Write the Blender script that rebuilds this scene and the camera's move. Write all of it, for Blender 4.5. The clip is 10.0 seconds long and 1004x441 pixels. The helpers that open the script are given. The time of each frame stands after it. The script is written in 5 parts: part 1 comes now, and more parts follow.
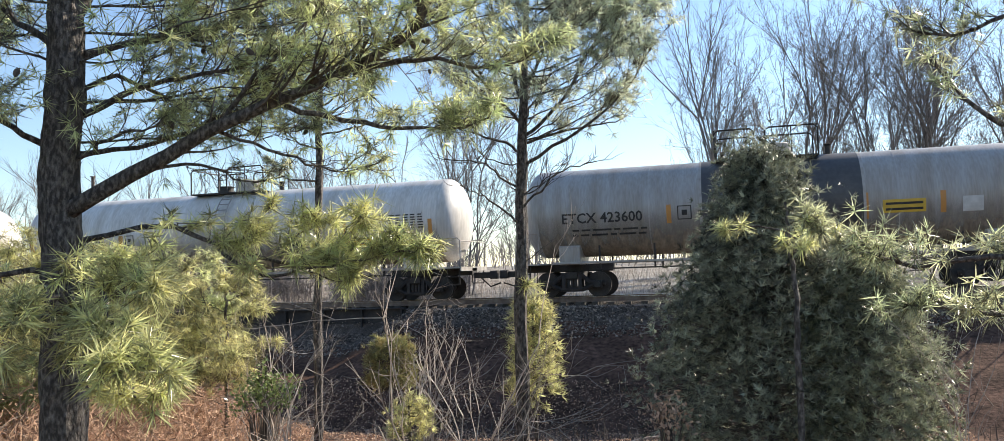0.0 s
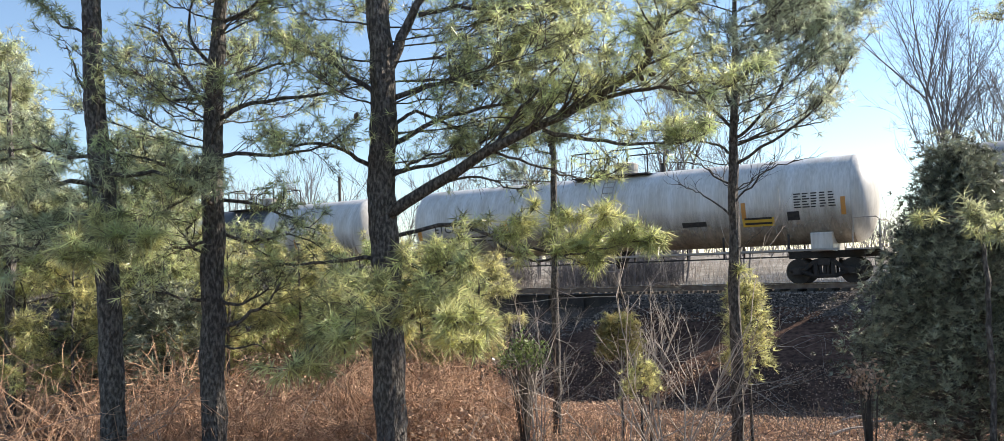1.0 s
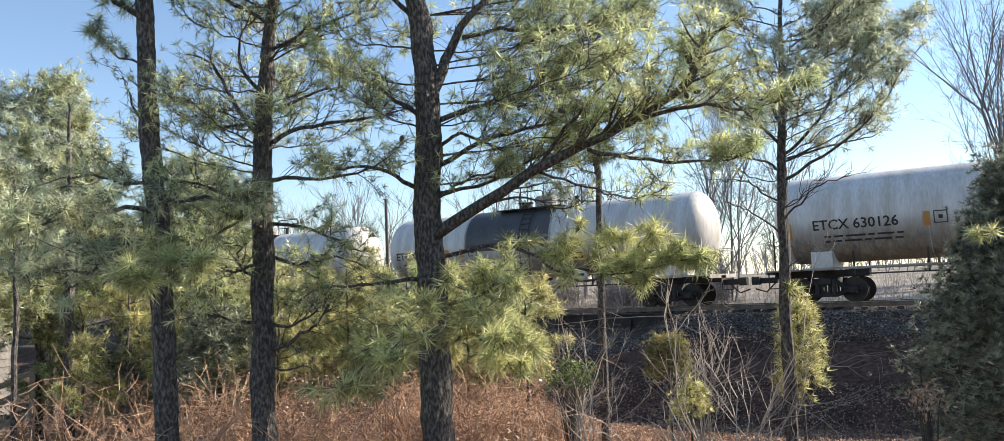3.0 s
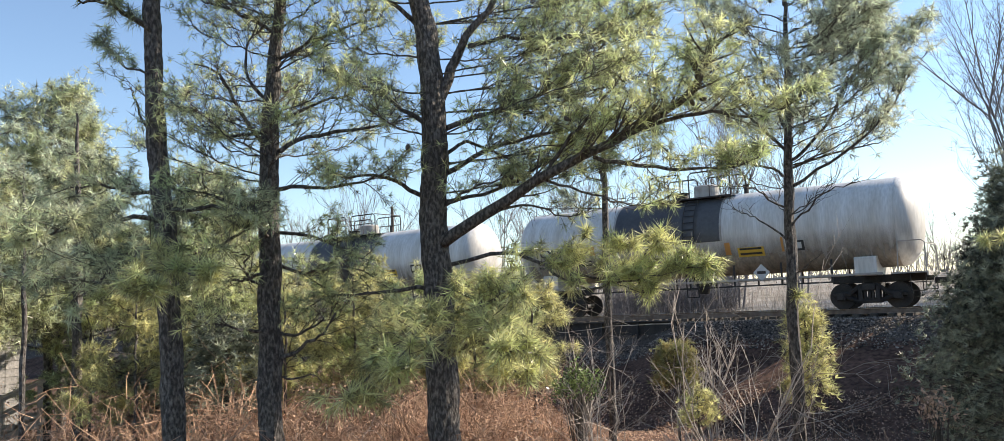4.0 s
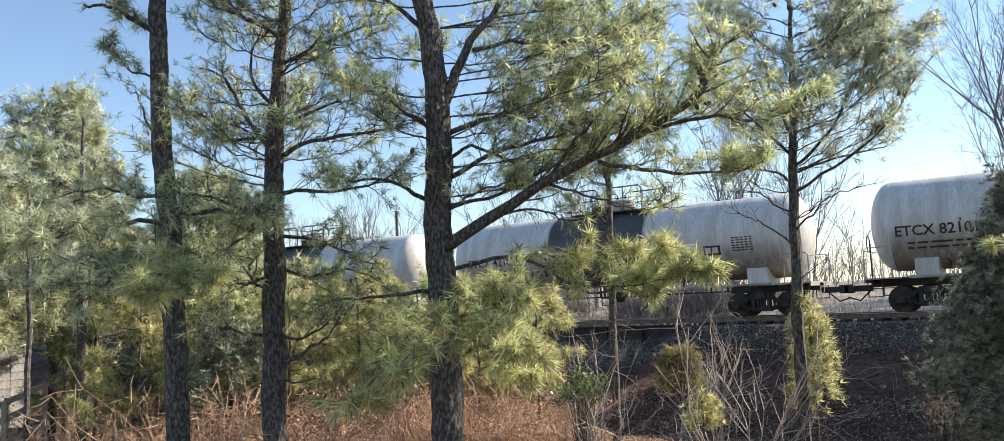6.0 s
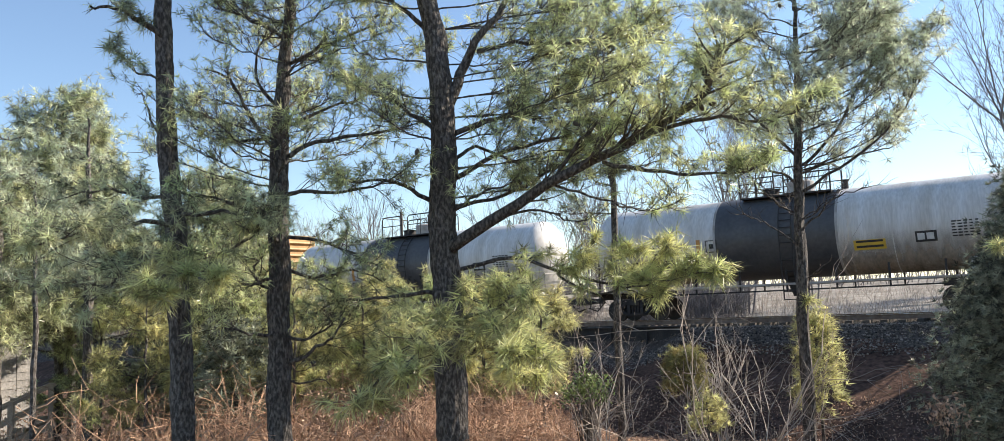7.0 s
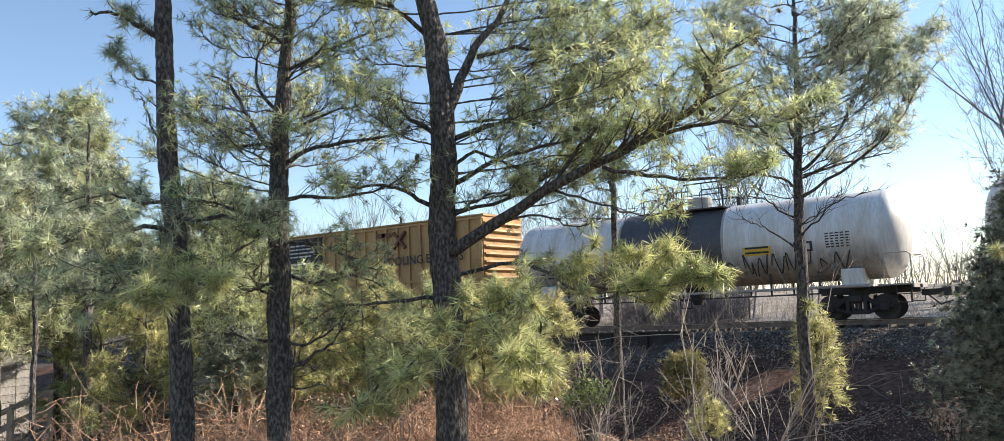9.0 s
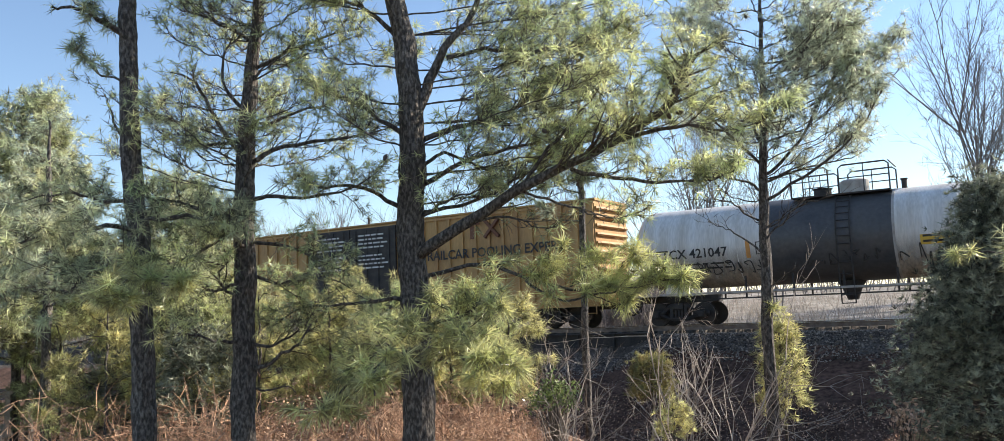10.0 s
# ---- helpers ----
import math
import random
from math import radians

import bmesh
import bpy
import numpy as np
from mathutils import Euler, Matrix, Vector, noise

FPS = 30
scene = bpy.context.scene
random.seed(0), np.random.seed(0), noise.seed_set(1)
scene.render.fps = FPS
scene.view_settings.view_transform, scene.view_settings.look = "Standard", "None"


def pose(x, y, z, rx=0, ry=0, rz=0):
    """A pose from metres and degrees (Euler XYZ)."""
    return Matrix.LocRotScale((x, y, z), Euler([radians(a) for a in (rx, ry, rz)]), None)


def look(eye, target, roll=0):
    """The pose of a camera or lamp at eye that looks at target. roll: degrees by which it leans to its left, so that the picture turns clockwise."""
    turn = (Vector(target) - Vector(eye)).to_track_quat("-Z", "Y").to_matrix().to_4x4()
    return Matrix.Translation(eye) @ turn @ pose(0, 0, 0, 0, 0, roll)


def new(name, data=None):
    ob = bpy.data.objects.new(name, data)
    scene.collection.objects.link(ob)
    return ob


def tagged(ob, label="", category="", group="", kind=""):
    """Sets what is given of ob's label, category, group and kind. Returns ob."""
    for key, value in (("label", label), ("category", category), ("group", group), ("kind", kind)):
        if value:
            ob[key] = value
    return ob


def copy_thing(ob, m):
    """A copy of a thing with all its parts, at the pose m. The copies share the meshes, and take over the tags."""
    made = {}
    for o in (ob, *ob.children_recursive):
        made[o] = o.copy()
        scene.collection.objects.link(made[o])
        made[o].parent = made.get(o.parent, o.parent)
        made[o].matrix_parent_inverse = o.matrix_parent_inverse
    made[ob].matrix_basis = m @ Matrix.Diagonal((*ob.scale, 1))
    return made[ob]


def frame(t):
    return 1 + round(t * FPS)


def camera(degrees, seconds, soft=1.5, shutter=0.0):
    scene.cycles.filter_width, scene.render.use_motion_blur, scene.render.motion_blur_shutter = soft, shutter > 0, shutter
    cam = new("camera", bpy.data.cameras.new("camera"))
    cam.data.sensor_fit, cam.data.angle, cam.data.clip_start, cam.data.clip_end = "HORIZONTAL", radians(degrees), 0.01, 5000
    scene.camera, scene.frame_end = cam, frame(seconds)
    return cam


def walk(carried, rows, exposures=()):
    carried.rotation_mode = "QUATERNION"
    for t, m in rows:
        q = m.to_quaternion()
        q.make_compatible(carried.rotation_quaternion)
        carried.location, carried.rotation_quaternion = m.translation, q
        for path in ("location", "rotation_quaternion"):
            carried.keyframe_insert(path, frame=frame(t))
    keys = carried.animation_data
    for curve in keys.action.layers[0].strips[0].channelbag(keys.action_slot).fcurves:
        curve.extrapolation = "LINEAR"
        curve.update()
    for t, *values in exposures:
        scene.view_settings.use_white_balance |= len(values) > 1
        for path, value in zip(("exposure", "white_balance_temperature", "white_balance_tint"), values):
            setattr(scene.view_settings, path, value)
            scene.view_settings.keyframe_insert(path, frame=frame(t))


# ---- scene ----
cam = camera(62.0, 10.0, soft=0.6)
PATH = [
    (0.0, -0.594, 2.181, 1.642, 93.52, 1.88, 15.95),
    (0.1, -0.30, 1.10, 1.62, 93.33, 1.72, 18.1),
    (0.2, -0.06, 0.22, 1.60, 93.22, 1.55, 20.75),
    (0.3, 0.0, 0.0, 1.6, 93.22, 1.35, 23.4),
    (0.4, 0.0, 0.0, 1.6, 93.45, 1.42, 25.53),
    (0.5, 0.0, 0.0, 1.6, 93.6, 1.48, 27.19),
    (1.0, 0.0, 0.0, 1.6, 93.27, 2.0, 30.26),
    (1.5, 0.0, 0.0, 1.6, 92.79, 2.37, 30.55),
    (2.0, 0.0, 0.0, 1.6, 92.74, 2.47, 30.78),
    (2.5, 0.0, 0.0, 1.6, 94.16, 2.49, 32.14),
    (3.0, 0.0, 0.0, 1.6, 94.79, 2.48, 33.41),
    (4.5, 0.0, 0.0, 1.6, 95.51, 2.64, 33.89),
    (5.0, 0.0, 0.0, 1.6, 95.57, 2.63, 33.94),
    (5.5, 0.0, 0.0, 1.6, 95.6, 2.6, 34.0),
    (7.0, 0.0, 0.0, 1.6, 95.72, 2.54, 34.46),
    (7.5, 0.0, 0.0, 1.6, 95.72, 2.53, 34.5),
    (8.0, 0.0, 0.0, 1.6, 95.79, 2.54, 34.52),
    (8.5, 0.0, 0.0, 1.6, 95.92, 2.55, 34.52),
    (9.0, 0.0, 0.0, 1.6, 96.07, 2.56, 34.46),
    (9.5, 0.0, 0.0, 1.6, 96.08, 2.52, 33.44),
    (10.0, 0.0, 0.0, 1.6, 96.07, 2.43, 32.27),
]
walk(cam, [(t, pose(x, y, z, rx, ry, rz)) for t, x, y, z, rx, ry, rz in PATH],
     exposures=[(0.0, 0.97, 6950, 12), (10.0, 0.97, 6950, 12)])

# ---- light: a low winter sun behind the train, clear sky ----
SUN_EL, SUN_X, SUN_Y = radians(30), 0.62, 0.785
world = bpy.data.worlds.new("sky")
scene.world = world
world.use_nodes = True
wn = world.node_tree
sky = wn.nodes.new("ShaderNodeTexSky")
sky.sky_type, sky.sun_disc = "NISHITA", False
sky.sun_elevation, sky.sun_rotation = SUN_EL, math.atan2(SUN_X, SUN_Y)
sky.air_density, sky.dust_density, sky.ozone_density = 1.0, 0.05, 3.2
wn.links.new(sky.outputs[0], wn.nodes["Background"].inputs[0])
wn.nodes["Background"].inputs[1].default_value = 0.113
sun = new("sun", bpy.data.lights.new("sun", "SUN"))
sun.data.energy, sun.data.angle, sun.data.color = 5.0, radians(0.55), (1.0, 0.93, 0.82)
sun.matrix_world = look((0, 0, 30), Vector((0, 0, 30)) - Vector((SUN_X * math.cos(SUN_EL), SUN_Y * math.cos(SUN_EL), math.sin(SUN_EL))))

# ---- plan ----
RAIL, TRACK = 0.70, 31.3          # top of rail, the track's middle line (the track runs along x)
SPEED = 6.95                      # the train, metres a second towards +x


# ---- materials ----
def shader(name, colour, rough=0.8, metal=0.0, second=None, scale=6.0, detail=6.0, mix=(0.35, 0.65), fine=0.0, bump=0.0, bscale=40.0,
           translucent=0.0, island=0.0, by_object=0.0, stretch=(1, 1, 1), spec=0.5):
    m = bpy.data.materials.new(name)
    m.use_nodes = True
    nt = m.node_tree
    n, l = nt.nodes, nt.links
    bsdf = n["Principled BSDF"]
    bsdf.inputs["Roughness"].default_value, bsdf.inputs["Metallic"].default_value = rough, metal
    bsdf.inputs["Specular IOR Level"].default_value = spec
    geo = n.new("ShaderNodeTexCoord")
    mp = n.new("ShaderNodeMapping")
    mp.inputs["Scale"].default_value = stretch
    l.new(geo.outputs["Object"], mp.inputs[0])
    base = n.new("ShaderNodeRGB")
    base.outputs[0].default_value = (*colour, 1)
    out = base.outputs[0]

    def blend(fac, a, b, mode="MIX"):
        x = n.new("ShaderNodeMix")
        x.data_type, x.blend_type = "RGBA", mode
        if isinstance(fac, float):
            x.inputs[0].default_value = fac
        else:
            l.new(fac, x.inputs[0])
        for s, v in ((6, a), (7, b)):
            if isinstance(v, tuple):
                x.inputs[s].default_value = (*v, 1)
            else:
                l.new(v, x.inputs[s])
        return x.outputs[2]

    if second:
        tex = n.new("ShaderNodeTexNoise")
        tex.inputs["Scale"].default_value, tex.inputs["Detail"].default_value = scale, detail
        l.new(mp.outputs[0], tex.inputs[0])
        ramp = n.new("ShaderNodeValToRGB")
        ramp.color_ramp.elements[0].position, ramp.color_ramp.elements[1].position = mix
        l.new(tex.outputs["Fac"], ramp.inputs[0])
        out = blend(ramp.outputs[0], out, second)
    if fine:
        tex = n.new("ShaderNodeTexNoise")
        tex.inputs["Scale"].default_value, tex.inputs["Detail"].default_value = scale * 9, 4
        l.new(mp.outputs[0], tex.inputs[0])
        mr = n.new("ShaderNodeMapRange")
        mr.inputs[1].default_value, mr.inputs[2].default_value = 0.3, 0.7
        mr.inputs[3].default_value, mr.inputs[4].default_value = 1 - fine, 1 + fine * 0.6
        l.new(tex.outputs["Fac"], mr.inputs[0])
        out = blend(1.0, out, mr.outputs[0], "MULTIPLY")
    for amount, node, socket in ((island, "ShaderNodeNewGeometry", "Random Per Island"), (by_object, "ShaderNodeObjectInfo", "Random")):
        if amount:
            g = n.new(node)
            mr = n.new("ShaderNodeMapRange")
            mr.inputs[3].default_value, mr.inputs[4].default_value = 1 - amount, 1 + amount
            l.new(g.outputs[socket], mr.inputs[0])
            out = blend(1.0, out, mr.outputs[0], "MULTIPLY")
    l.new(out, bsdf.inputs["Base Color"])
    if bump:
        tex = n.new("ShaderNodeTexNoise")
        tex.inputs["Scale"].default_value, tex.inputs["Detail"].default_value = bscale, 6
        l.new(mp.outputs[0], tex.inputs[0])
        b = n.new("ShaderNodeBump")
        b.inputs["Strength"].default_value, b.inputs["Distance"].default_value = bump, 0.03
        l.new(tex.outputs["Fac"], b.inputs["Height"])
        l.new(b.outputs[0], bsdf.inputs["Normal"])
    if translucent:
        t = n.new("ShaderNodeBsdfTranslucent")
        l.new(out, t.inputs[0])
        s = n.new("ShaderNodeMixShader")
        s.inputs[0].default_value = translucent
        l.new(bsdf.outputs[0], s.inputs[1])
        l.new(t.outputs[0], s.inputs[2])
        l.new(s.outputs[0], n["Material Output"].inputs[0])
    return m


M = {
    "needle": shader("pine_needle", (0.36, 0.43, 0.205), 0.30, second=(0.66, 0.67, 0.36), scale=1.6, island=0.82, translucent=0.5, spec=0.9),
    "needle_pale": shader("pale_pine_needle", (0.40, 0.45, 0.20), 0.29, second=(0.66, 0.64, 0.32), scale=2.0, island=0.65, translucent=0.5, spec=0.9),
    "needle_blue": shader("pine_needle_dark", (0.40, 0.46, 0.33), 0.30, second=(0.62, 0.66, 0.49), scale=1.4, island=0.72, translucent=0.5, spec=0.9),
    "needle_deep": shader("deep_pine_needle", (0.33, 0.39, 0.235), 0.30, second=(0.60, 0.60, 0.37), scale=1.8, island=0.85, translucent=0.5, spec=0.9),
    "needle_gold": shader("young_needle", (0.66, 0.61, 0.31), 0.4, second=(0.46, 0.47, 0.23), scale=2.0, island=0.7, translucent=0.5),
    "cedar_pale": shader("grey_green_spray", (0.22, 0.235, 0.15), 0.4, second=(0.38, 0.40, 0.27), scale=2.2, island=0.7, translucent=0.3),
    "cedar": shader("cedar_spray", (0.17, 0.19, 0.135), 0.38, second=(0.37, 0.39, 0.29), scale=2.2, island=0.85, translucent=0.25),
    "shrub": shader("brownish_juniper", (0.34, 0.28, 0.12), 0.7, second=(0.22, 0.24, 0.11), scale=4, island=0.4, translucent=0.3),
    "holly": shader("evergreen_leaf", (0.13, 0.18, 0.06), 0.33, second=(0.22, 0.27, 0.10), scale=6, island=0.6, translucent=0.35),
    "bark": shader("pine_bark", (0.05, 0.042, 0.037), 0.85, second=(0.30, 0.27, 0.24), scale=30, fine=0.6, bump=1.0, bscale=45, stretch=(1, 1, 0.45), mix=(0.42, 0.78)),
    "twig": shader("dark_twig", (0.06, 0.048, 0.04), 0.9, second=(0.12, 0.10, 0.085), scale=8, island=0.3),
    "pale_twig": shader("weathered_twig", (0.46, 0.40, 0.35), 0.9, second=(0.28, 0.23, 0.19), scale=5, island=0.4),
    "red_twig": shader("russet_brush", (0.32, 0.18, 0.115), 0.9, second=(0.50, 0.33, 0.22), scale=3, island=0.5),
    "far_twig": shader("bare_tree_bark", (0.15, 0.135, 0.13), 0.95, second=(0.22, 0.20, 0.19), scale=2, island=0.2),
    "leaf": shader("dead_leaf", (0.37, 0.225, 0.15), 0.7, second=(0.58, 0.41, 0.29), scale=1.2, island=0.5, translucent=0.3),
    "soil": shader("leaf_mould", (0.085, 0.052, 0.038), 0.98, second=(0.15, 0.088, 0.064), scale=0.8, fine=0.6, bump=0.8, bscale=14, spec=0.08),
    "ballast": shader("grey_ballast", (0.085, 0.068, 0.056), 0.95, second=(0.15, 0.125, 0.105), scale=4, fine=0.7, bump=0.4, bscale=45, spec=0.15),
    "stone": shader("ballast_stone", (0.12, 0.097, 0.08), 0.9, second=(0.24, 0.20, 0.165), scale=3, island=0.8, spec=0.2),
    "field": shader("pale_gravel_field", (0.34, 0.31, 0.27), 0.95, second=(0.13, 0.11, 0.08), scale=0.5, fine=0.5, bump=0.5, bscale=6),
    "tank": shader("tank_white", (0.66, 0.65, 0.625), 0.42, second=(0.51, 0.475, 0.42), scale=0.8, fine=0.16, by_object=0.06, stretch=(2.6, 1, 0.35), bump=0.06, bscale=3),
    "tank_grey": shader("tank_dull_white", (0.41, 0.405, 0.40), 0.40, second=(0.32, 0.29, 0.25), scale=0.8, fine=0.16, by_object=0.06, stretch=(2.6, 1, 0.35), bump=0.06, bscale=3),
    "tank_dark": shader("tank_band_grey", (0.055, 0.056, 0.060), 0.5, second=(0.085, 0.082, 0.08), scale=0.9, fine=0.2),
    # tan of road dirt, with the ground's bounced light painted in
    "dirt_bounce": shader("road_dirt_and_bounce", (0.30, 0.235, 0.175), 0.8, second=(0.42, 0.36, 0.29), scale=0.9, fine=0.3, stretch=(2, 1, 0.5)),
    "black": shader("black_steel", (0.018, 0.017, 0.017), 0.7, second=(0.045, 0.038, 0.033), scale=3, fine=0.3),
    "pale_steel": shader("grey_painted_steel", (0.42, 0.40, 0.37), 0.6, second=(0.28, 0.25, 0.22), scale=3),
    "rail": shader("rail_steel", (0.22, 0.17, 0.14), 0.55, second=(0.13, 0.09, 0.07), scale=4, metal=0.4),
    "rail_top": shader("polished_rail", (0.62, 0.62, 0.63), 0.25, metal=1.0, second=(0.5, 0.49, 0.48), scale=2),
    "tie": shader("creosoted_timber", (0.055, 0.045, 0.038), 0.95, second=(0.10, 0.085, 0.07), scale=5, by_object=0.3, fine=0.3),
    "yellow": shader("boxcar_ochre", (0.46, 0.27, 0.095), 0.6, second=(0.36, 0.20, 0.075), scale=0.8, fine=0.15, stretch=(1.5, 1, 0.5)),
    "sign_yellow": shader("placard_yellow", (0.72, 0.47, 0.06), 0.6, second=(0.6, 0.38, 0.06), scale=4),
    "orange": shader("reflector_orange", (0.60, 0.27, 0.06), 0.5, second=(0.5, 0.24, 0.08), scale=6),
    "ink": shader("stencil_black", (0.02, 0.02, 0.022), 0.7, second=(0.05, 0.045, 0.04), scale=8),
    "chalk": shader("stencil_white", (0.62, 0.62, 0.60), 0.7, second=(0.5, 0.5, 0.48), scale=5),
    "timber": shader("weathered_timber", (0.46, 0.39, 0.31), 0.85, second=(0.33, 0.27, 0.21), scale=7, fine=0.3, by_object=0.2),
    "block": shader("grey_blockwork", (0.36, 0.34, 0.32), 0.95, second=(0.27, 0.26, 0.25), scale=2, fine=0.3, bump=0.3, by_object=0.12),
    "brown": shader("brown_emblem", (0.13, 0.05, 0.025), 0.7, second=(0.17, 0.07, 0.035), scale=5),
}


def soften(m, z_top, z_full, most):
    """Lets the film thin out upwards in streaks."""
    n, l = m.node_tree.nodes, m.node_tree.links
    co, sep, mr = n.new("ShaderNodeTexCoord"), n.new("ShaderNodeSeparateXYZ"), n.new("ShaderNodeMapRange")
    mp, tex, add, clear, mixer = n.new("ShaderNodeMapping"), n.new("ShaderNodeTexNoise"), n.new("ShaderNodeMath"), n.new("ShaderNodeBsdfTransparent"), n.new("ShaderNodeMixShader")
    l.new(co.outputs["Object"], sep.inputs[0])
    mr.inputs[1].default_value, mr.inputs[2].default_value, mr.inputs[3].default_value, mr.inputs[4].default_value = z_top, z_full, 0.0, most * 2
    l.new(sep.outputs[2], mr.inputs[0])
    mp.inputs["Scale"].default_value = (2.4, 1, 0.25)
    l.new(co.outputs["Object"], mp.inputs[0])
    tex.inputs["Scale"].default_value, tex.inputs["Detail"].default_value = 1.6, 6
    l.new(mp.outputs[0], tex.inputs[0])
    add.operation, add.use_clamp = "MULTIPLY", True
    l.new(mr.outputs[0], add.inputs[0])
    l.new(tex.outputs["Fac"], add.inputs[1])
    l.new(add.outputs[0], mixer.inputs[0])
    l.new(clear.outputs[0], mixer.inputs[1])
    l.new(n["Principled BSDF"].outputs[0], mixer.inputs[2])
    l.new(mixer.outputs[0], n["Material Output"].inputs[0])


# dirt and painted bounce both fade out up the tank's side
soften(M["dirt_bounce"], 2.75, 1.6, 0.85)


# ---- mesh helpers ----
def mesh(name, verts, faces, material, parent=None, label="", smooth=False, kind=""):
    me = bpy.data.meshes.new(name)
    me.from_pydata([tuple(v) for v in verts], [], [tuple(f) for f in faces])
    me.materials.append(M[material])
    if smooth:
        me.polygons.foreach_set("use_smooth", [True] * len(me.polygons))
    me.update()
    ob = new(name, me)
    if parent:
        ob.parent = parent
    return tagged(ob, label=label, kind=kind)


class Geo:
    """Collects boxes, tubes and sheets into one mesh."""

    def __init__(self):
        self.v, self.f = [], []

    def add(self, verts, faces):
        k = len(self.v)
        self.v.extend(verts)
        self.f.extend([tuple(i + k for i in f) for f in faces])
        return self

    def box(self, x0, x1, y0, y1, z0, z1, b=0.0):
        if b:   # bevelled upright and long edges
            ring = [(y0 + b, z0), (y1 - b, z0), (y1, z0 + b), (y1, z1 - b), (y1 - b, z1), (y0 + b, z1), (y0, z1 - b), (y0, z0 + b)]
            return self.add([(x, y, z) for x in (x0, x1) for y, z in ring],
                            [(i, (i + 1) % 8, 8 + (i + 1) % 8, 8 + i) for i in range(8)] + [tuple(range(7, -1, -1)), tuple(range(8, 16))])
        return self.add([(x, y, z) for x in (x0, x1) for y in (y0, y1) for z in (z0, z1)],
                        [(0, 1, 3, 2), (4, 6, 7, 5), (0, 4, 5, 1), (2, 3, 7, 6), (0, 2, 6, 4), (1, 5, 7, 3)])

    def tube(self, pts, radii, k=6, cap=True):
        pts = [Vector(p) for p in pts]
        n = len(pts)
        if isinstance(radii, (int, float)):
            radii = [radii] * n
        verts, faces = [], []
        side = None
        for i, p in enumerate(pts):
            d = (pts[min(i + 1, n - 1)] - pts[max(i - 1, 0)]).normalized()
            if side is None:
                side = d.orthogonal().normalized()
            else:
                side = (side - d * side.dot(d))
                side = side.normalized() if side.length > 1e-6 else d.orthogonal().normalized()
            up = d.cross(side)
            for j in range(k):
                a = 2 * math.pi * j / k
                verts.append(p + (side * math.cos(a) + up * math.sin(a)) * radii[i])
        for i in range(n - 1):
            for j in range(k):
                faces.append((i * k + j, i * k + (j + 1) % k, (i + 1) * k + (j + 1) % k, (i + 1) * k + j))
        if cap and k > 2:
            faces += [tuple(range(k - 1, -1, -1)), tuple(range((n - 1) * k, n * k))]
        return self.add(verts, faces)

    def disc(self, centre, r, half, k=20, axis="y"):
        c = Vector(centre)
        d = Vector((0, half, 0)) if axis == "y" else (Vector((half, 0, 0)) if axis == "x" else Vector((0, 0, half)))
        return self.tube([c - d, c + d], r, k)

    def revolve(self, profile, k=48, zc=0.0, a0=0.0, a1=2 * math.pi):
        """Profile of (x, radius) round the x axis at the height zc; the angle counts from the top."""
        full = abs(a1 - a0 - 2 * math.pi) < 1e-6
        cols = k if full else k + 1
        verts = [(x, r * math.sin(a0 + (a1 - a0) * j / k), zc + r * math.cos(a0 + (a1 - a0) * j / k)) for x, r in profile for j in range(cols)]
        faces = []
        for i in range(len(profile) - 1):
            for j in range(k):
                q = (j + 1) % cols
                faces.append((i * cols + j, (i + 1) * cols + j, (i + 1) * cols + q, i * cols + q))
        return self.add(verts, faces)

    def make(self, name, material, parent=None, label="", smooth=False, kind=""):
        return mesh(name, self.v, self.f, material, parent, label, smooth, kind)


def thing(name, label, category, group="", at=(0, 0, 0), kind=""):
    ob = new(name)
    ob.location = at
    ob.empty_display_size = 0.2
    return tagged(ob, label, category, group, kind)


def smooth_line(pts, n):
    """A curve through the control points, n steps."""
    p = np.array(pts, float)
    t = np.linspace(0, len(p) - 1, n)
    out = []
    for u in t:
        i = min(int(u), len(p) - 2)
        f = u - i
        a, b, c, d = p[max(i - 1, 0)], p[i], p[i + 1], p[min(i + 2, len(p) - 1)]
        out.append(0.5 * (2 * b + (c - a) * f + (2 * a - 5 * b + 4 * c - d) * f * f + (3 * b - a - 3 * c + d) * f ** 3))
    return np.array(out)


# ---- ground: one sheet to the horizon ----
def ground_z(x, y):
    far_y, far_z = [34.2, 37, 46, 60, 100, 900, 2500], [0.40, 0.0, 0.35, 1.1, 2.3, 3.5, 3.5]
    bank = np.interp(y, [-400, 2.5, 5, 8, 13, 18, 22.3, 25.6, 28.9] + far_y, [0, 0, -0.75, -1.1, -1.6, -2.0, -2.25, -0.95, 0.40] + far_z)
    level = np.interp(y, [-400, 2.5, 5, 8, 13, 18, 24.9, 28.9] + far_y, [0, 0, -0.75, -1.1, -1.25, -1.4, -1.55, 0.40] + far_z)
    low = np.interp(y, [-400, 24.9, 29.4, 29.75] + far_y, [0.0, -1.5, -0.35, 0.40] + far_z)
    q = np.clip((-0.50 * y - x) / 3.0, 0, 1)      # the hollow under the bank fills towards the thicket
    f = np.clip((-11.6 - x) / 1.6, 0, 1)          # the bank gives way to the girder
    k = bank * (1 - q) + level * q
    return k * (1 - f) + np.minimum(k, low) * f


def rough_z(x, y):
    k = float(ground_z(x, y))
    amount = 0.16 if (6 < y < 25) else (0.03 if y < 36 else 0.15)
    return k + amount * noise.noise((x * 0.35, y * 0.35, 0.3)) + 0.35 * amount * noise.noise((x * 1.3, y * 1.3, 2.1))


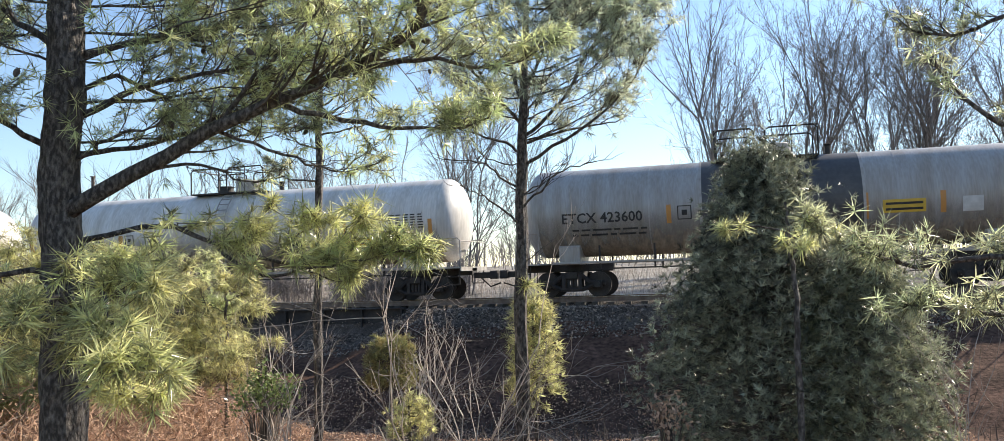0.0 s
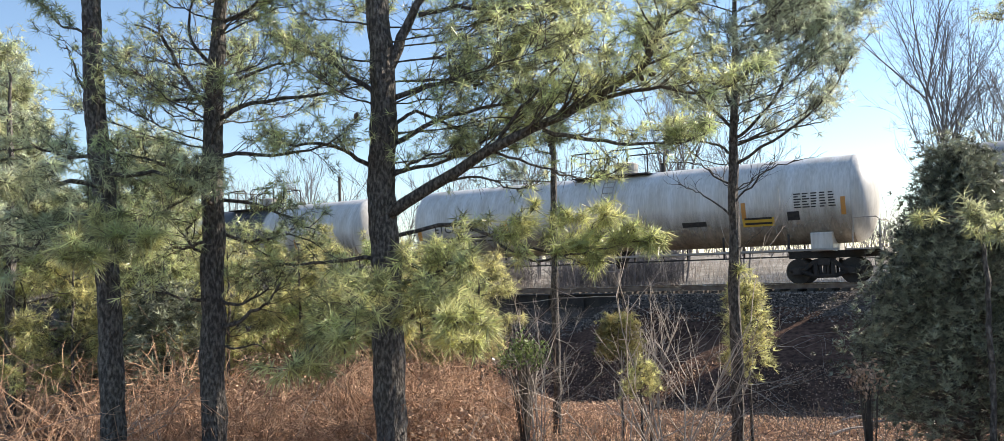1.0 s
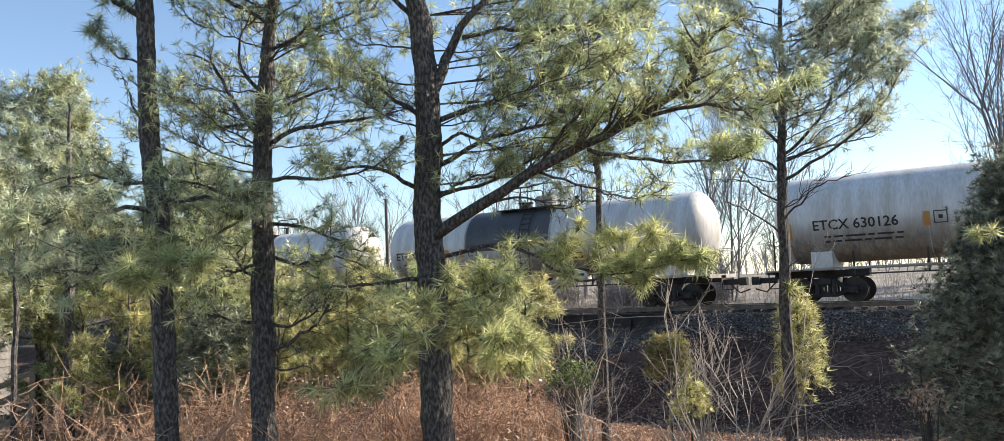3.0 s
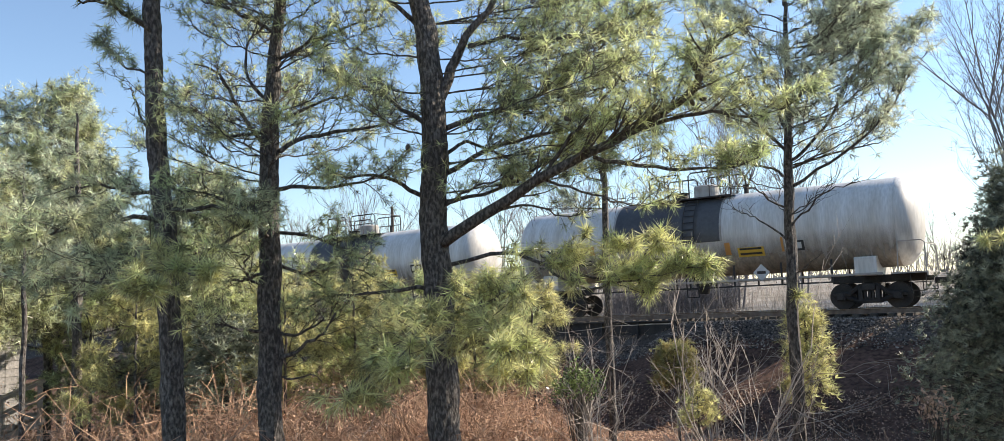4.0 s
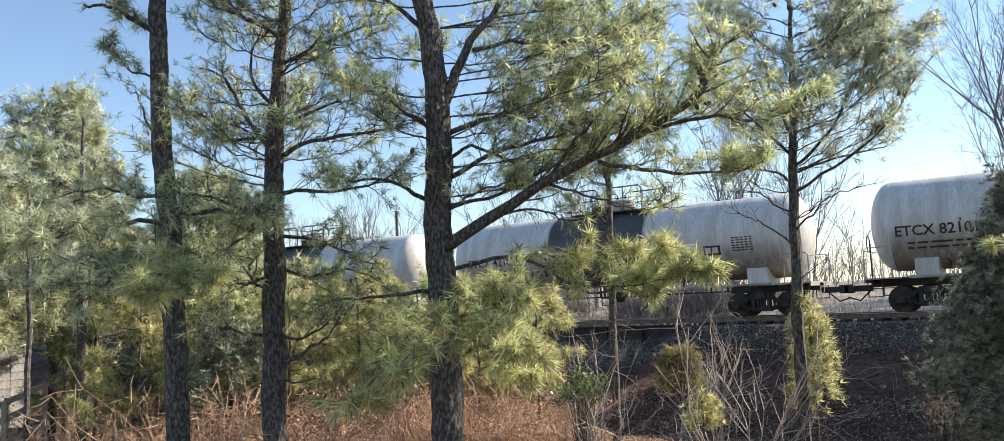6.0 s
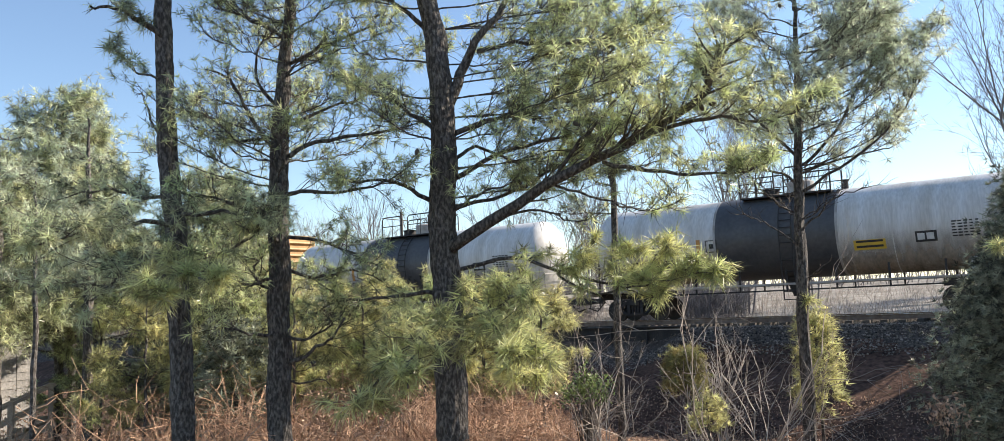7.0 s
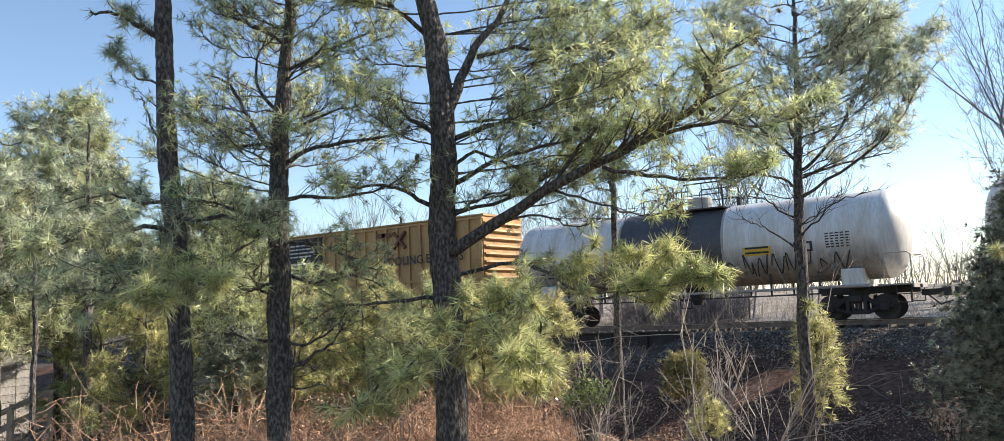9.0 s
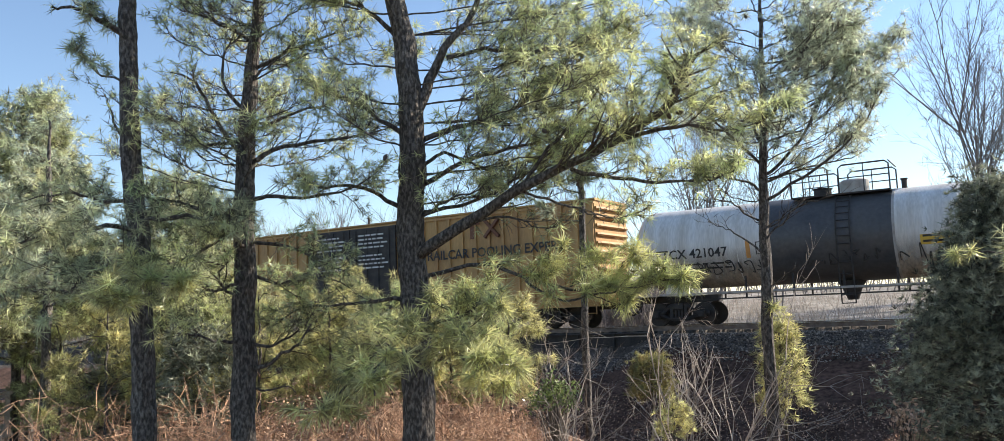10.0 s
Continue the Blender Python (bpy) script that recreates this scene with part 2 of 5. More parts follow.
def build_ground():
    xs = np.concatenate([np.linspace(-2500, -60, 14), np.linspace(-55, 30, 200), np.linspace(35, 2500, 14)])
    ys = np.concatenate([np.linspace(-2500, -30, 10), np.linspace(-25, 4, 12), np.linspace(5, 38, 110), np.linspace(40, 120, 24), np.linspace(140, 2500, 14)])
    verts = [(x, y, rough_z(x, y)) for y in ys for x in xs]
    w = len(xs)
    faces = [(j * w + i, j * w + i + 1, (j + 1) * w + i + 1, (j + 1) * w + i) for j in range(len(ys) - 1) for i in range(w - 1)]
    ob = mesh("ground", verts, faces, "soil", label="brown leaf-covered ground with a grey ballast bank", smooth=True, kind="structure")
    ob.data.materials.append(M["ballast"])
    ob.data.materials.append(M["field"])
    mid = [ys[j] for j in range(len(ys) - 1)]
    idx = []
    for j in range(len(ys) - 1):
        for i in range(w - 1):
            y = mid[j] + 0.7 * noise.noise((xs[i] * 0.6, 0, 5.0))
            idx.append(1 if 27.6 < y < 36.5 else (2 if y >= 36.5 else 0))
    ob.data.polygons.foreach_set("material_index", idx)


build_ground()


def build_track():
    for dy in (-0.755, 0.755):
        g = Geo()
        y = TRACK + dy
        g.box(-320, 260, y - 0.07, y + 0.07, RAIL - 0.17, RAIL - 0.155)
        g.box(-320, 260, y - 0.012, y + 0.012, RAIL - 0.155, RAIL - 0.04)
        g.box(-320, 260, y - 0.036, y + 0.036, RAIL - 0.04, RAIL - 0.004, 0.008)
        rail = g.make("rail", "rail", label="rusty brown steel rail with a polished head", kind="structure")
        Geo().box(-320, 260, y - 0.03, y + 0.03, RAIL - 0.004, RAIL).make("rail_head", "rail_top", rail)
    tie = Geo().box(-0.11, 0.11, -1.3, 1.3, -0.18, 0, 0.01)
    first = tie.make("sleeper", "tie")
    bed = thing("track_bed", "dark creosoted timber sleepers under the rails", "sleepers", kind="structure", at=(0, TRACK, RAIL - 0.17))
    first.parent = bed
    for i in range(140):
        ob = first if i == 0 else new("sleeper", first.data)
        ob.parent = bed
        ob.location = (-62 + i * 0.55, random.uniform(-0.04, 0.04), random.uniform(-0.01, 0.01))
    # scattered ballast stones on the near bank and shoulder
    rng = np.random.default_rng(4)
    n = 34000
    x, y = rng.uniform(-26, 5, n), 26.9 + 5.5 * rng.random(n) ** 0.8
    g_v, g_f = [], []
    octa = np.array([(1, 0, 0), (-1, 0, 0), (0, 1, 0), (0, -1, 0), (0, 0, 1), (0, 0, -1)], float)
    tri = [(0, 2, 4), (2, 1, 4), (1, 3, 4), (3, 0, 4), (2, 0, 5), (1, 2, 5), (3, 1, 5), (0, 3, 5)]
    for i in range(n):
        if abs(y[i] - TRACK) < 0.9 and rng.random() < 0.5:
            continue
        s = rng.uniform(0.022, 0.055)
        o = octa * rng.uniform(0.6, 1.2, (6, 1)) * s
        a = rng.uniform(0, 6.28)
        c, d = math.cos(a), math.sin(a)
        o = np.stack([o[:, 0] * c - o[:, 1] * d, o[:, 0] * d + o[:, 1] * c, o[:, 2] * 0.8], 1)
        k = len(g_v)
        g_v.extend((o + (x[i], y[i], float(ground_z(x[i], y[i])) + s * 0.3)).tolist())
        g_f.extend([(a1 + k, b1 + k, c1 + k) for a1, b1, c1 in tri])
    tagged(mesh("ballast_stones", g_v, g_f, "stone", label="loose grey crushed stone along the track", kind="stuff"), category="ballast")
    # dark girder that carries the track over a culvert
    g = thing("bridge_girder", "black steel girder with stiffeners beside the track", "girder", at=(-22.0, TRACK - 1.72, 0))
    Geo().box(-10, 10, -0.02, 0.02, -0.55, 0.46).make("web", "black", g)
    for z in (0.46, -0.60):
        Geo().box(-10, 10, -0.16, 0.16, z, z + 0.05, 0.008).make("flange", "black", g)
    for i in range(14):
        Geo().box(-9.9 + i * 1.52, -9.84 + i * 1.52, -0.14, -0.02, -0.55, 0.46).make("stiffener", "black", g)


build_track()


# ---- the train ----
TANK_R, TANK_Z = 1.53, 2.90       # tank radius, its axis above the rail


def lettering(text, size, x, z, material, parent, name="lettering", R=TANK_R, zc=TANK_Z, label="", flat=None, bold=0.0):
    """Built-in font, laid on the near side of the tank (or on the flat side at y = flat)."""
    cu = bpy.data.curves.new("text", "FONT")
    cu.body, cu.size, cu.offset = text, size, bold
    cu.resolution_u = 2
    tmp = new("text", cu)
    me = bpy.data.meshes.new_from_object(tmp.evaluated_get(bpy.context.evaluated_depsgraph_get()))
    bpy.data.objects.remove(tmp)
    for v in me.vertices:
        px, pz = v.co.x + x, v.co.y + z
        y = flat if flat is not None else -(math.sqrt(max(R * R - (pz - zc) ** 2, 0.01)) + 0.012)
        v.co = (px, y, pz)
    me.materials.clear()
    me.materials.append(M[material])
    ob = new(name, me)
    ob.parent = parent
    return tagged(ob, label=label)


def patch(g, x0, x1, z0, z1, R=TANK_R, zc=TANK_Z, lift=0.010, n=6):
    """A thin plate on the near side of the tank."""
    verts, faces = [], []
    for i in range(n + 1):
        z = z0 + (z1 - z0) * i / n
        for r in (lift, -0.01):
            y = -(math.sqrt(max(R * R - (z - zc) ** 2, 0.01)) + r)
            verts += [(x0, y, z), (x1, y, z)]
    for i in range(n):
        a = i * 4
        faces += [(a, a + 1, a + 5, a + 4), (a + 1, a + 3, a + 7, a + 5), (a + 2, a, a + 4, a + 6)]
    return g.add(verts, faces)


def truck(parent, x):
    t = new("truck")
    t.parent, t.location = parent, (x, 0, 0)
    tagged(t, label="black cast steel truck with two axles")
    for s in (-1, 1):
        y = s * 1.0
        g = Geo()
        g.tube([(-1.15, y, 0.46), (-0.62, y, 0.50), (-0.30, y, 0.76), (0.30, y, 0.76), (0.62, y, 0.50), (1.15, y, 0.46)], 0.085, 6)
        g.tube([(-0.80, y, 0.44), (-0.36, y, 0.26), (0.36, y, 0.26), (0.80, y, 0.44)], 0.075, 6)
        g.box(-0.34, -0.22, y - 0.09, y + 0.09, 0.26, 0.76)
        g.box(0.22, 0.34, y - 0.09, y + 0.09, 0.26, 0.76)
        g.make("side_frame", "black", t)
        for k in (-0.12, 0.0, 0.12):
            Geo().tube([(k, s * 1.02, 0.32), (k, s * 1.02, 0.62)], 0.05, 8).make("spring", "black", t)
    Geo().box(-0.2, 0.2, -1.15, 1.15, 0.60, 0.86, 0.04).make("bolster", "black", t)
    sets = []
    for ax in (-0.89, 0.89):
        w = new("wheelset")
        g = Geo()
        for s in (-1, 1):
            y = s * 0.74
            g.tube([(0, y - 0.07, 0), (0, y + 0.05, 0), (0, y + 0.065, 0)], [0.42, 0.42, 0.38], 24)
            g.tube([(0, y - s * 0.09, 0), (0, y - s * 0.07, 0)], [0.45, 0.45], 24)
            g.box(-0.34, 0.34, y + s * 0.066, y + s * 0.075, -0.03, 0.03)
        g.tube([(0, -1.08, 0), (0, 1.08, 0)], 0.085, 10)
        me_ob = g.make("wheelset", "black")
        bpy.data.objects.remove(w)
        me_ob.parent, me_ob.location = t, (ax, 0, 0.42)
        sets.append(me_ob)
        for s in (-1, 1):
            g = Geo().box(ax - 0.13, ax + 0.13, s * 1.04 - 0.11, s * 1.04 + 0.11, 0.30, 0.56, 0.02)
            g.disc((ax, s * 1.16, 0.42), 0.10, 0.03, 12)
            g.make("bearing_box", "black", t)
    return sets


def coupler(parent, x, s):
    g = Geo()
    g.box(min(x, x + s * 0.75), max(x, x + s * 0.75), -0.09, 0.09, 0.74, 0.95, 0.02)
    g.box(min(x + s * 0.62, x + s * 0.9), max(x + s * 0.62, x + s * 0.9), -0.17, 0.15, 0.70, 1.0, 0.04)
    g.tube([(x + s * 0.1, 0.3, 0.8), (x + s * 0.5, 0.32, 0.42), (x + s * 0.9, 0.3, 0.55)], 0.03, 6)
    g.make("coupler", "black", parent)


WHEELS = []


def tank_car(half, label, band=None, band_low=math.pi, number="", marks=(), nx=-5.5, seed=1, rail_x=(-1.6, 1.6), paint="tank", caged=False):
    """half: half the tank's length over its heads; band: (x0, x1) of the dark jacket."""
    rng = random.Random(seed)
    car = thing("tank_car", label, "tank car", "tank cars of the train")
    hd = 0.72
    prof = [(-half + hd - hd * math.cos(a), TANK_R * math.sin(a)) for a in np.linspace(0.001, math.pi / 2, 12)]
    n = 14
    prof += [(-half + hd + (2 * half - 2 * hd) * i / n, TANK_R) for i in range(1, n)]
    prof += [(half - hd + hd * math.cos(a), TANK_R * math.sin(a)) for a in np.linspace(math.pi / 2, 0.001, 12)]
    Geo().revolve(prof, 64, TANK_Z).make("tank", paint, car, "off-white painted steel shell with road dirt", True)
    # weld seams
    for i in range(-2, 3):
        x = i * (half - hd) / 2.0
        Geo().revolve([(x - 0.03, TANK_R + 0.002), (x, TANK_R + 0.007), (x + 0.03, TANK_R + 0.002)], 64, TANK_Z).make("weld_seam", paint, car, smooth=True)
    # dirt thrown up on the belly, and brown ground bounce put into its colour
    Geo().revolve([(-half + hd, TANK_R + 0.004), (half - hd, TANK_R + 0.004)], 40, TANK_Z, math.pi * 0.53, math.pi * 1.47).make("dirt_film", "dirt_bounce", car, "tan road dirt and painted ground bounce along the belly", True)
    if band:
        x0, x1 = band
        Geo().revolve([(x0, TANK_R + 0.012), ((x0 + x1) / 2, TANK_R + 0.012), (x1, TANK_R + 0.012)], 60, TANK_Z, -band_low, band_low).make("dark_band", "tank_dark", car, "dark grey painted band round the middle", True)
        for x in (x0, x1):
            Geo().revolve([(x - 0.04, TANK_R + 0.002), (x - 0.04, TANK_R + 0.016), (x + 0.04, TANK_R + 0.016), (x + 0.04, TANK_R + 0.002)], 60, TANK_Z, -band_low, band_low).make("band_edge", "pale_steel", car)
    # running boards and stub sills
    for s in (-1, 1):
        Geo().box(-half + 1.2, half - 1.2, s * 1.47 - 0.05, s * 1.47 + 0.05, 1.12, 1.20, 0.01).make("side_rail", "pale_steel", car, "pale grey long side rail")
        Geo().box(-half + 2.6, half - 2.6, s * 1.40 - 0.02, s * 1.40 + 0.02, 0.92, 0.97).make("pipe_rail", "black", car)
        for i in range(7):
            x = -half + 2.8 + i * (2 * half - 5.6) / 6
            Geo().box(x - 0.03, x + 0.03, s * 1.43 - 0.03, s * 1.43 + 0.03, 0.92, 1.72).make("bracket", "black", car)
    for s in (-1, 1):
        e = s * (half + 0.15)
        g = Geo().box(min(e, e - s * 3.2), max(e, e - s * 3.2), -0.28, 0.28, 0.86, 1.12, 0.02)
        g.make("stub_sill", "black", car)
        Geo().box(min(e, e - s * 1.1), max(e, e - s * 1.1), -1.5, 1.5, 1.12, 1.17).make("end_platform", "pale_steel", car, "pale steel end platform")
        Geo().box(min(e, e - s * 0.05), max(e, e - s * 0.05), -1.5, 1.5, 1.02, 1.12).make("platform_edge", "pale_steel", car)
        g = Geo()
        for y in (-1.46, 1.46):
            g.tube([(e - s * 0.05, y, 1.17), (e - s * 0.05, y, 2.1), (e - s * 0.15, y, 2.18), (e - s * 0.85, y, 2.18), (e - s * 0.9, y, 1.17)], 0.022, 6)
        g.tube([(e - s * 0.05, -1.46, 2.08), (e - s * 0.05, 1.46, 2.08)], 0.02, 6)
        g.make("grab_rail", "pale_steel", car)
        for y in (-1.42, 1.42):
            g = Geo()
            g.tube([(e - s * 0.1, y, 1.1), (e - s * 0.1, y, 0.55)], 0.02, 5)
            g.tube([(e - s * 0.55, y, 1.1), (e - s * 0.55, y, 0.55)], 0.02, 5)
            for z in (0.55, 0.82):
                g.tube([(e - s * 0.1, y, z), (e - s * 0.55, y, z)], 0.018, 5)
            g.make("step_ladder", "black", car)
        Geo().box(s * (half - 1.75) - 0.35, s * (half - 1.75) + 0.35, -1.3, 1.3, 1.10, 1.75, 0.05).make("saddle", paint, car)
        coupler(car, e, s)
        WHEELS.extend(truck(car, s * (half - 1.75)))
    # brake wheel stand at the left end
    g = Geo().tube([(-half - 0.05, -0.5, 1.17), (-half - 0.05, -0.5, 2.5)], 0.03, 6)
    g.tube([(-half - 0.10, -0.5 + 0.28 * math.cos(a), 2.35 + 0.28 * math.sin(a)) for a in np.linspace(0, 2 * math.pi, 17)], 0.018, 5)
    g.make("brake_wheel", "black", car)
    # top fittings
    top = TANK_Z + TANK_R
    Geo().tube([(0.35, 0, top - 0.06), (0.35, 0, top + 0.42), (0.35, 0, top + 0.47)], [0.48, 0.48, 0.40], 24).make("dome_housing", "pale_steel", car, "grey round fittings housing with a lid")
    Geo().tube([(-0.75, 0.1, top - 0.06), (-0.75, 0.1, top + 0.22), (-0.75, 0.1, top + 0.28)], [0.30, 0.30, 0.36], 18).make("manway", "black", car)
    Geo().tube([(rail_x[1] + 0.35, -0.15, top - 0.08), (rail_x[1] + 0.35, -0.15, top + 0.25), (rail_x[1] + 0.35, -0.15, top + 0.32)], [0.09, 0.09, 0.13], 12).make("relief_valve", "black", car)
    Geo().box(rail_x[0], rail_x[1], -0.95, 0.95, top - 0.10, top - 0.05).make("walk_grating", "black", car)
    for y in (-0.95, 0.95):
        for x0, x1 in ((rail_x[0], -0.35), (0.0, rail_x[1])):
            g = Geo().tube([(x0, y, top - 0.1), (x0, y, top + 0.80), (x0 + 0.12, y, top + 0.9), (x1 - 0.12, y, top + 0.9), (x1, y, top + 0.80), (x1, y, top - 0.1)], 0.028, 6)
            if caged:
                g.tube([(x0, y, top + 0.45), (x1, y, top + 0.45)], 0.02, 5)
            m = int((x1 - x0) / 0.55) if caged else 2
            for i in range(1, m):
                x = x0 + (x1 - x0) * i / m
                g.tube([(x, y, top - 0.1), (x, y, top + 0.9)], 0.018, 5)
            g.make("safety_railing", "black", car, "black tubular safety railing")
    for x in (rail_x[0], rail_x[1]):
        Geo().tube([(x, -0.95, top + 0.9), (x, 0.95, top + 0.9)], 0.024, 5).make("railing_bar", "black", car)
    # side ladder
    lx = 0.1
    g = Geo()
    for x in (lx - 0.22, lx + 0.22):
        g.tube([(x, -(TANK_R + 0.10) * math.sin(a), TANK_Z + (TANK_R + 0.10) * math.cos(a)) for a in np.linspace(0.55, 1.75, 9)] + [(x, -1.5, 1.15), (x, -1.46, 0.6)], 0.024, 5)
    for a in np.linspace(0.6, 1.75, 8):
        y, z = -(TANK_R + 0.10) * math.sin(a), TANK_Z + (TANK_R + 0.10) * math.cos(a)
        g.tube([(lx - 0.22, y, z), (lx + 0.22, y, z)], 0.018, 5)
    for z in (0.62, 0.9, 1.6, 2.0):
        g.tube([(lx - 0.22, -1.5, z), (lx + 0.22, -1.5, z)], 0.018, 5)
    g.make("side_ladder", "pale_steel" if not band else "black", car, "narrow steel side ladder")
    # bottom outlet
    Geo().tube([(0, 0, 1.40), (0, 0, 1.1), (0, 0, 0.72)], [0.5, 0.32, 0.18], 14).make("bottom_outlet", "black", car)
    # writing
    if number:
        lettering(number, 0.47, nx, 2.48, "ink", car, label="black stencilled reporting mark", bold=0.008)
    for row, (x0, widths) in enumerate(((nx + 0.35, (0.22, 0.3, 0.62, 0.2, 0.5, 0.2)), (nx + 0.35, (0.18, 0.28, 0.55, 0.2, 0.55, 0.25)))):
        g = Geo()
        x = x0
        for w in widths:
            patch(g, x, x + w, 2.21 - row * 0.16, 2.27 - row * 0.16, n=2)
            x += w + 0.09
        g.make("load_limit_line", "ink", car)
    for kind, x0, x1, z0, z1 in marks:
        if kind == "table":
            for i in range(6):
                g = Geo()
                for j in range(5):
                    w = (x1 - x0) / 5
                    patch(g, x0 + j * w, x0 + j * w + w * rng.uniform(0.5, 0.85), z0 + (z1 - z0) * i / 6, z0 + (z1 - z0) * i / 6 + 0.045, n=2)
                g.make("stencil_row", "ink", car, kind="stuff")
        elif kind == "frame":
            g = Geo()
            for a, b, c, d in ((x0, x1, z0, z0 + 0.03), (x0, x1, z1 - 0.03, z1), (x0, x0 + 0.03, z0, z1), (x1 - 0.03, x1, z0, z1), (x0 + 0.14, x1 - 0.14, z0 + 0.14, z1 - 0.14)):
                patch(g, a, b, c, d, lift=0.013)
            g.make("stencil_box", "ink", car)
        elif kind in ("scrawl", "tag"):
            x, wide = x0, (1.0 if kind == "scrawl" else 1.5)
            while x < x1:
                w = rng.uniform(0.22, 0.42) * wide
                if kind == "tag":      # tall jagged strokes
                    pts = [(x + w * (u + rng.uniform(-0.15, 0.15)), (z0, z1)[q % 2] + rng.uniform(-0.2, 0.2)) for q, u in enumerate((0.0, 0.1, 0.5, 0.8, 0.9)[:rng.randint(3, 5)])]
                else:
                    pts = [(x + rng.uniform(0, w), rng.uniform(z0, z1)) for _ in range(5)]
                pts = [(px, -(math.sqrt(TANK_R ** 2 - (pz - TANK_Z) ** 2) + 0.012), pz) for px, pz in smooth_line(pts, 24)]
                Geo().tube(pts, 0.022, 4).make("graffiti", "ink", car, "black sprayed graffiti stroke")
                x += w + 0.05
        elif kind == "panel":
            patch(Geo(), x0, x1, z0, z1).make("stencil_panel", "ink", car, "black panel with white stencil")
            for k in range(2):
                m = x0 + 0.06 + k * (x1 - x0 - 0.09) / 2
                patch(Geo(), m, m + (x1 - x0) / 2 - 0.1, z0 + 0.07, z1 - 0.07, lift=0.016).make("stencil_field", "chalk", car)
        elif kind == "diamond":
            xc, zc2, r = (x0 + x1) / 2, (z0 + z1) / 2, (x1 - x0) / 2
            y = -TANK_R - 0.02
            g = Geo().add([(xc - r, y, zc2), (xc, y, zc2 - r), (xc + r, y, zc2), (xc, y, zc2 + r), (xc - r, y + 0.02, zc2), (xc, y + 0.02, zc2 - r), (xc + r, y + 0.02, zc2), (xc, y + 0.02, zc2 + r)],
                          [(0, 1, 2, 3), (7, 6, 5, 4), (0, 4, 5, 1), (1, 5, 6, 2), (2, 6, 7, 3), (3, 7, 4, 0)])
            g.make("placard", "chalk", car, "white diamond placard in a holder")
            Geo().box(xc - r * 0.5, xc + r * 0.5, y - 0.006, y - 0.002, zc2 - 0.05, zc2 + 0.05).make("placard_bar", "ink", car)
            Geo().tube([(xc - 0.1, y + 0.03, zc2 - r), (xc - 0.15, -1.45, 1.2)], 0.02, 5).make("placard_post", "pale_steel", car)
        else:
            patch(Geo(), x0, x1, z0, z1).make({"orange": "reflector", "sign_yellow": "warning_placard", "chalk": "white_panel", "ink": "stencil_block"}[kind], kind, car)
            if kind == "sign_yellow":
                g = Geo()
                for i in range(2):
                    patch(g, x0 + 0.08, x1 - 0.08, z0 + 0.07 + i * 0.17, z0 + 0.14 + i * 0.17, lift=0.016, n=2)
                g.make("placard_line", "ink", car)
    return car


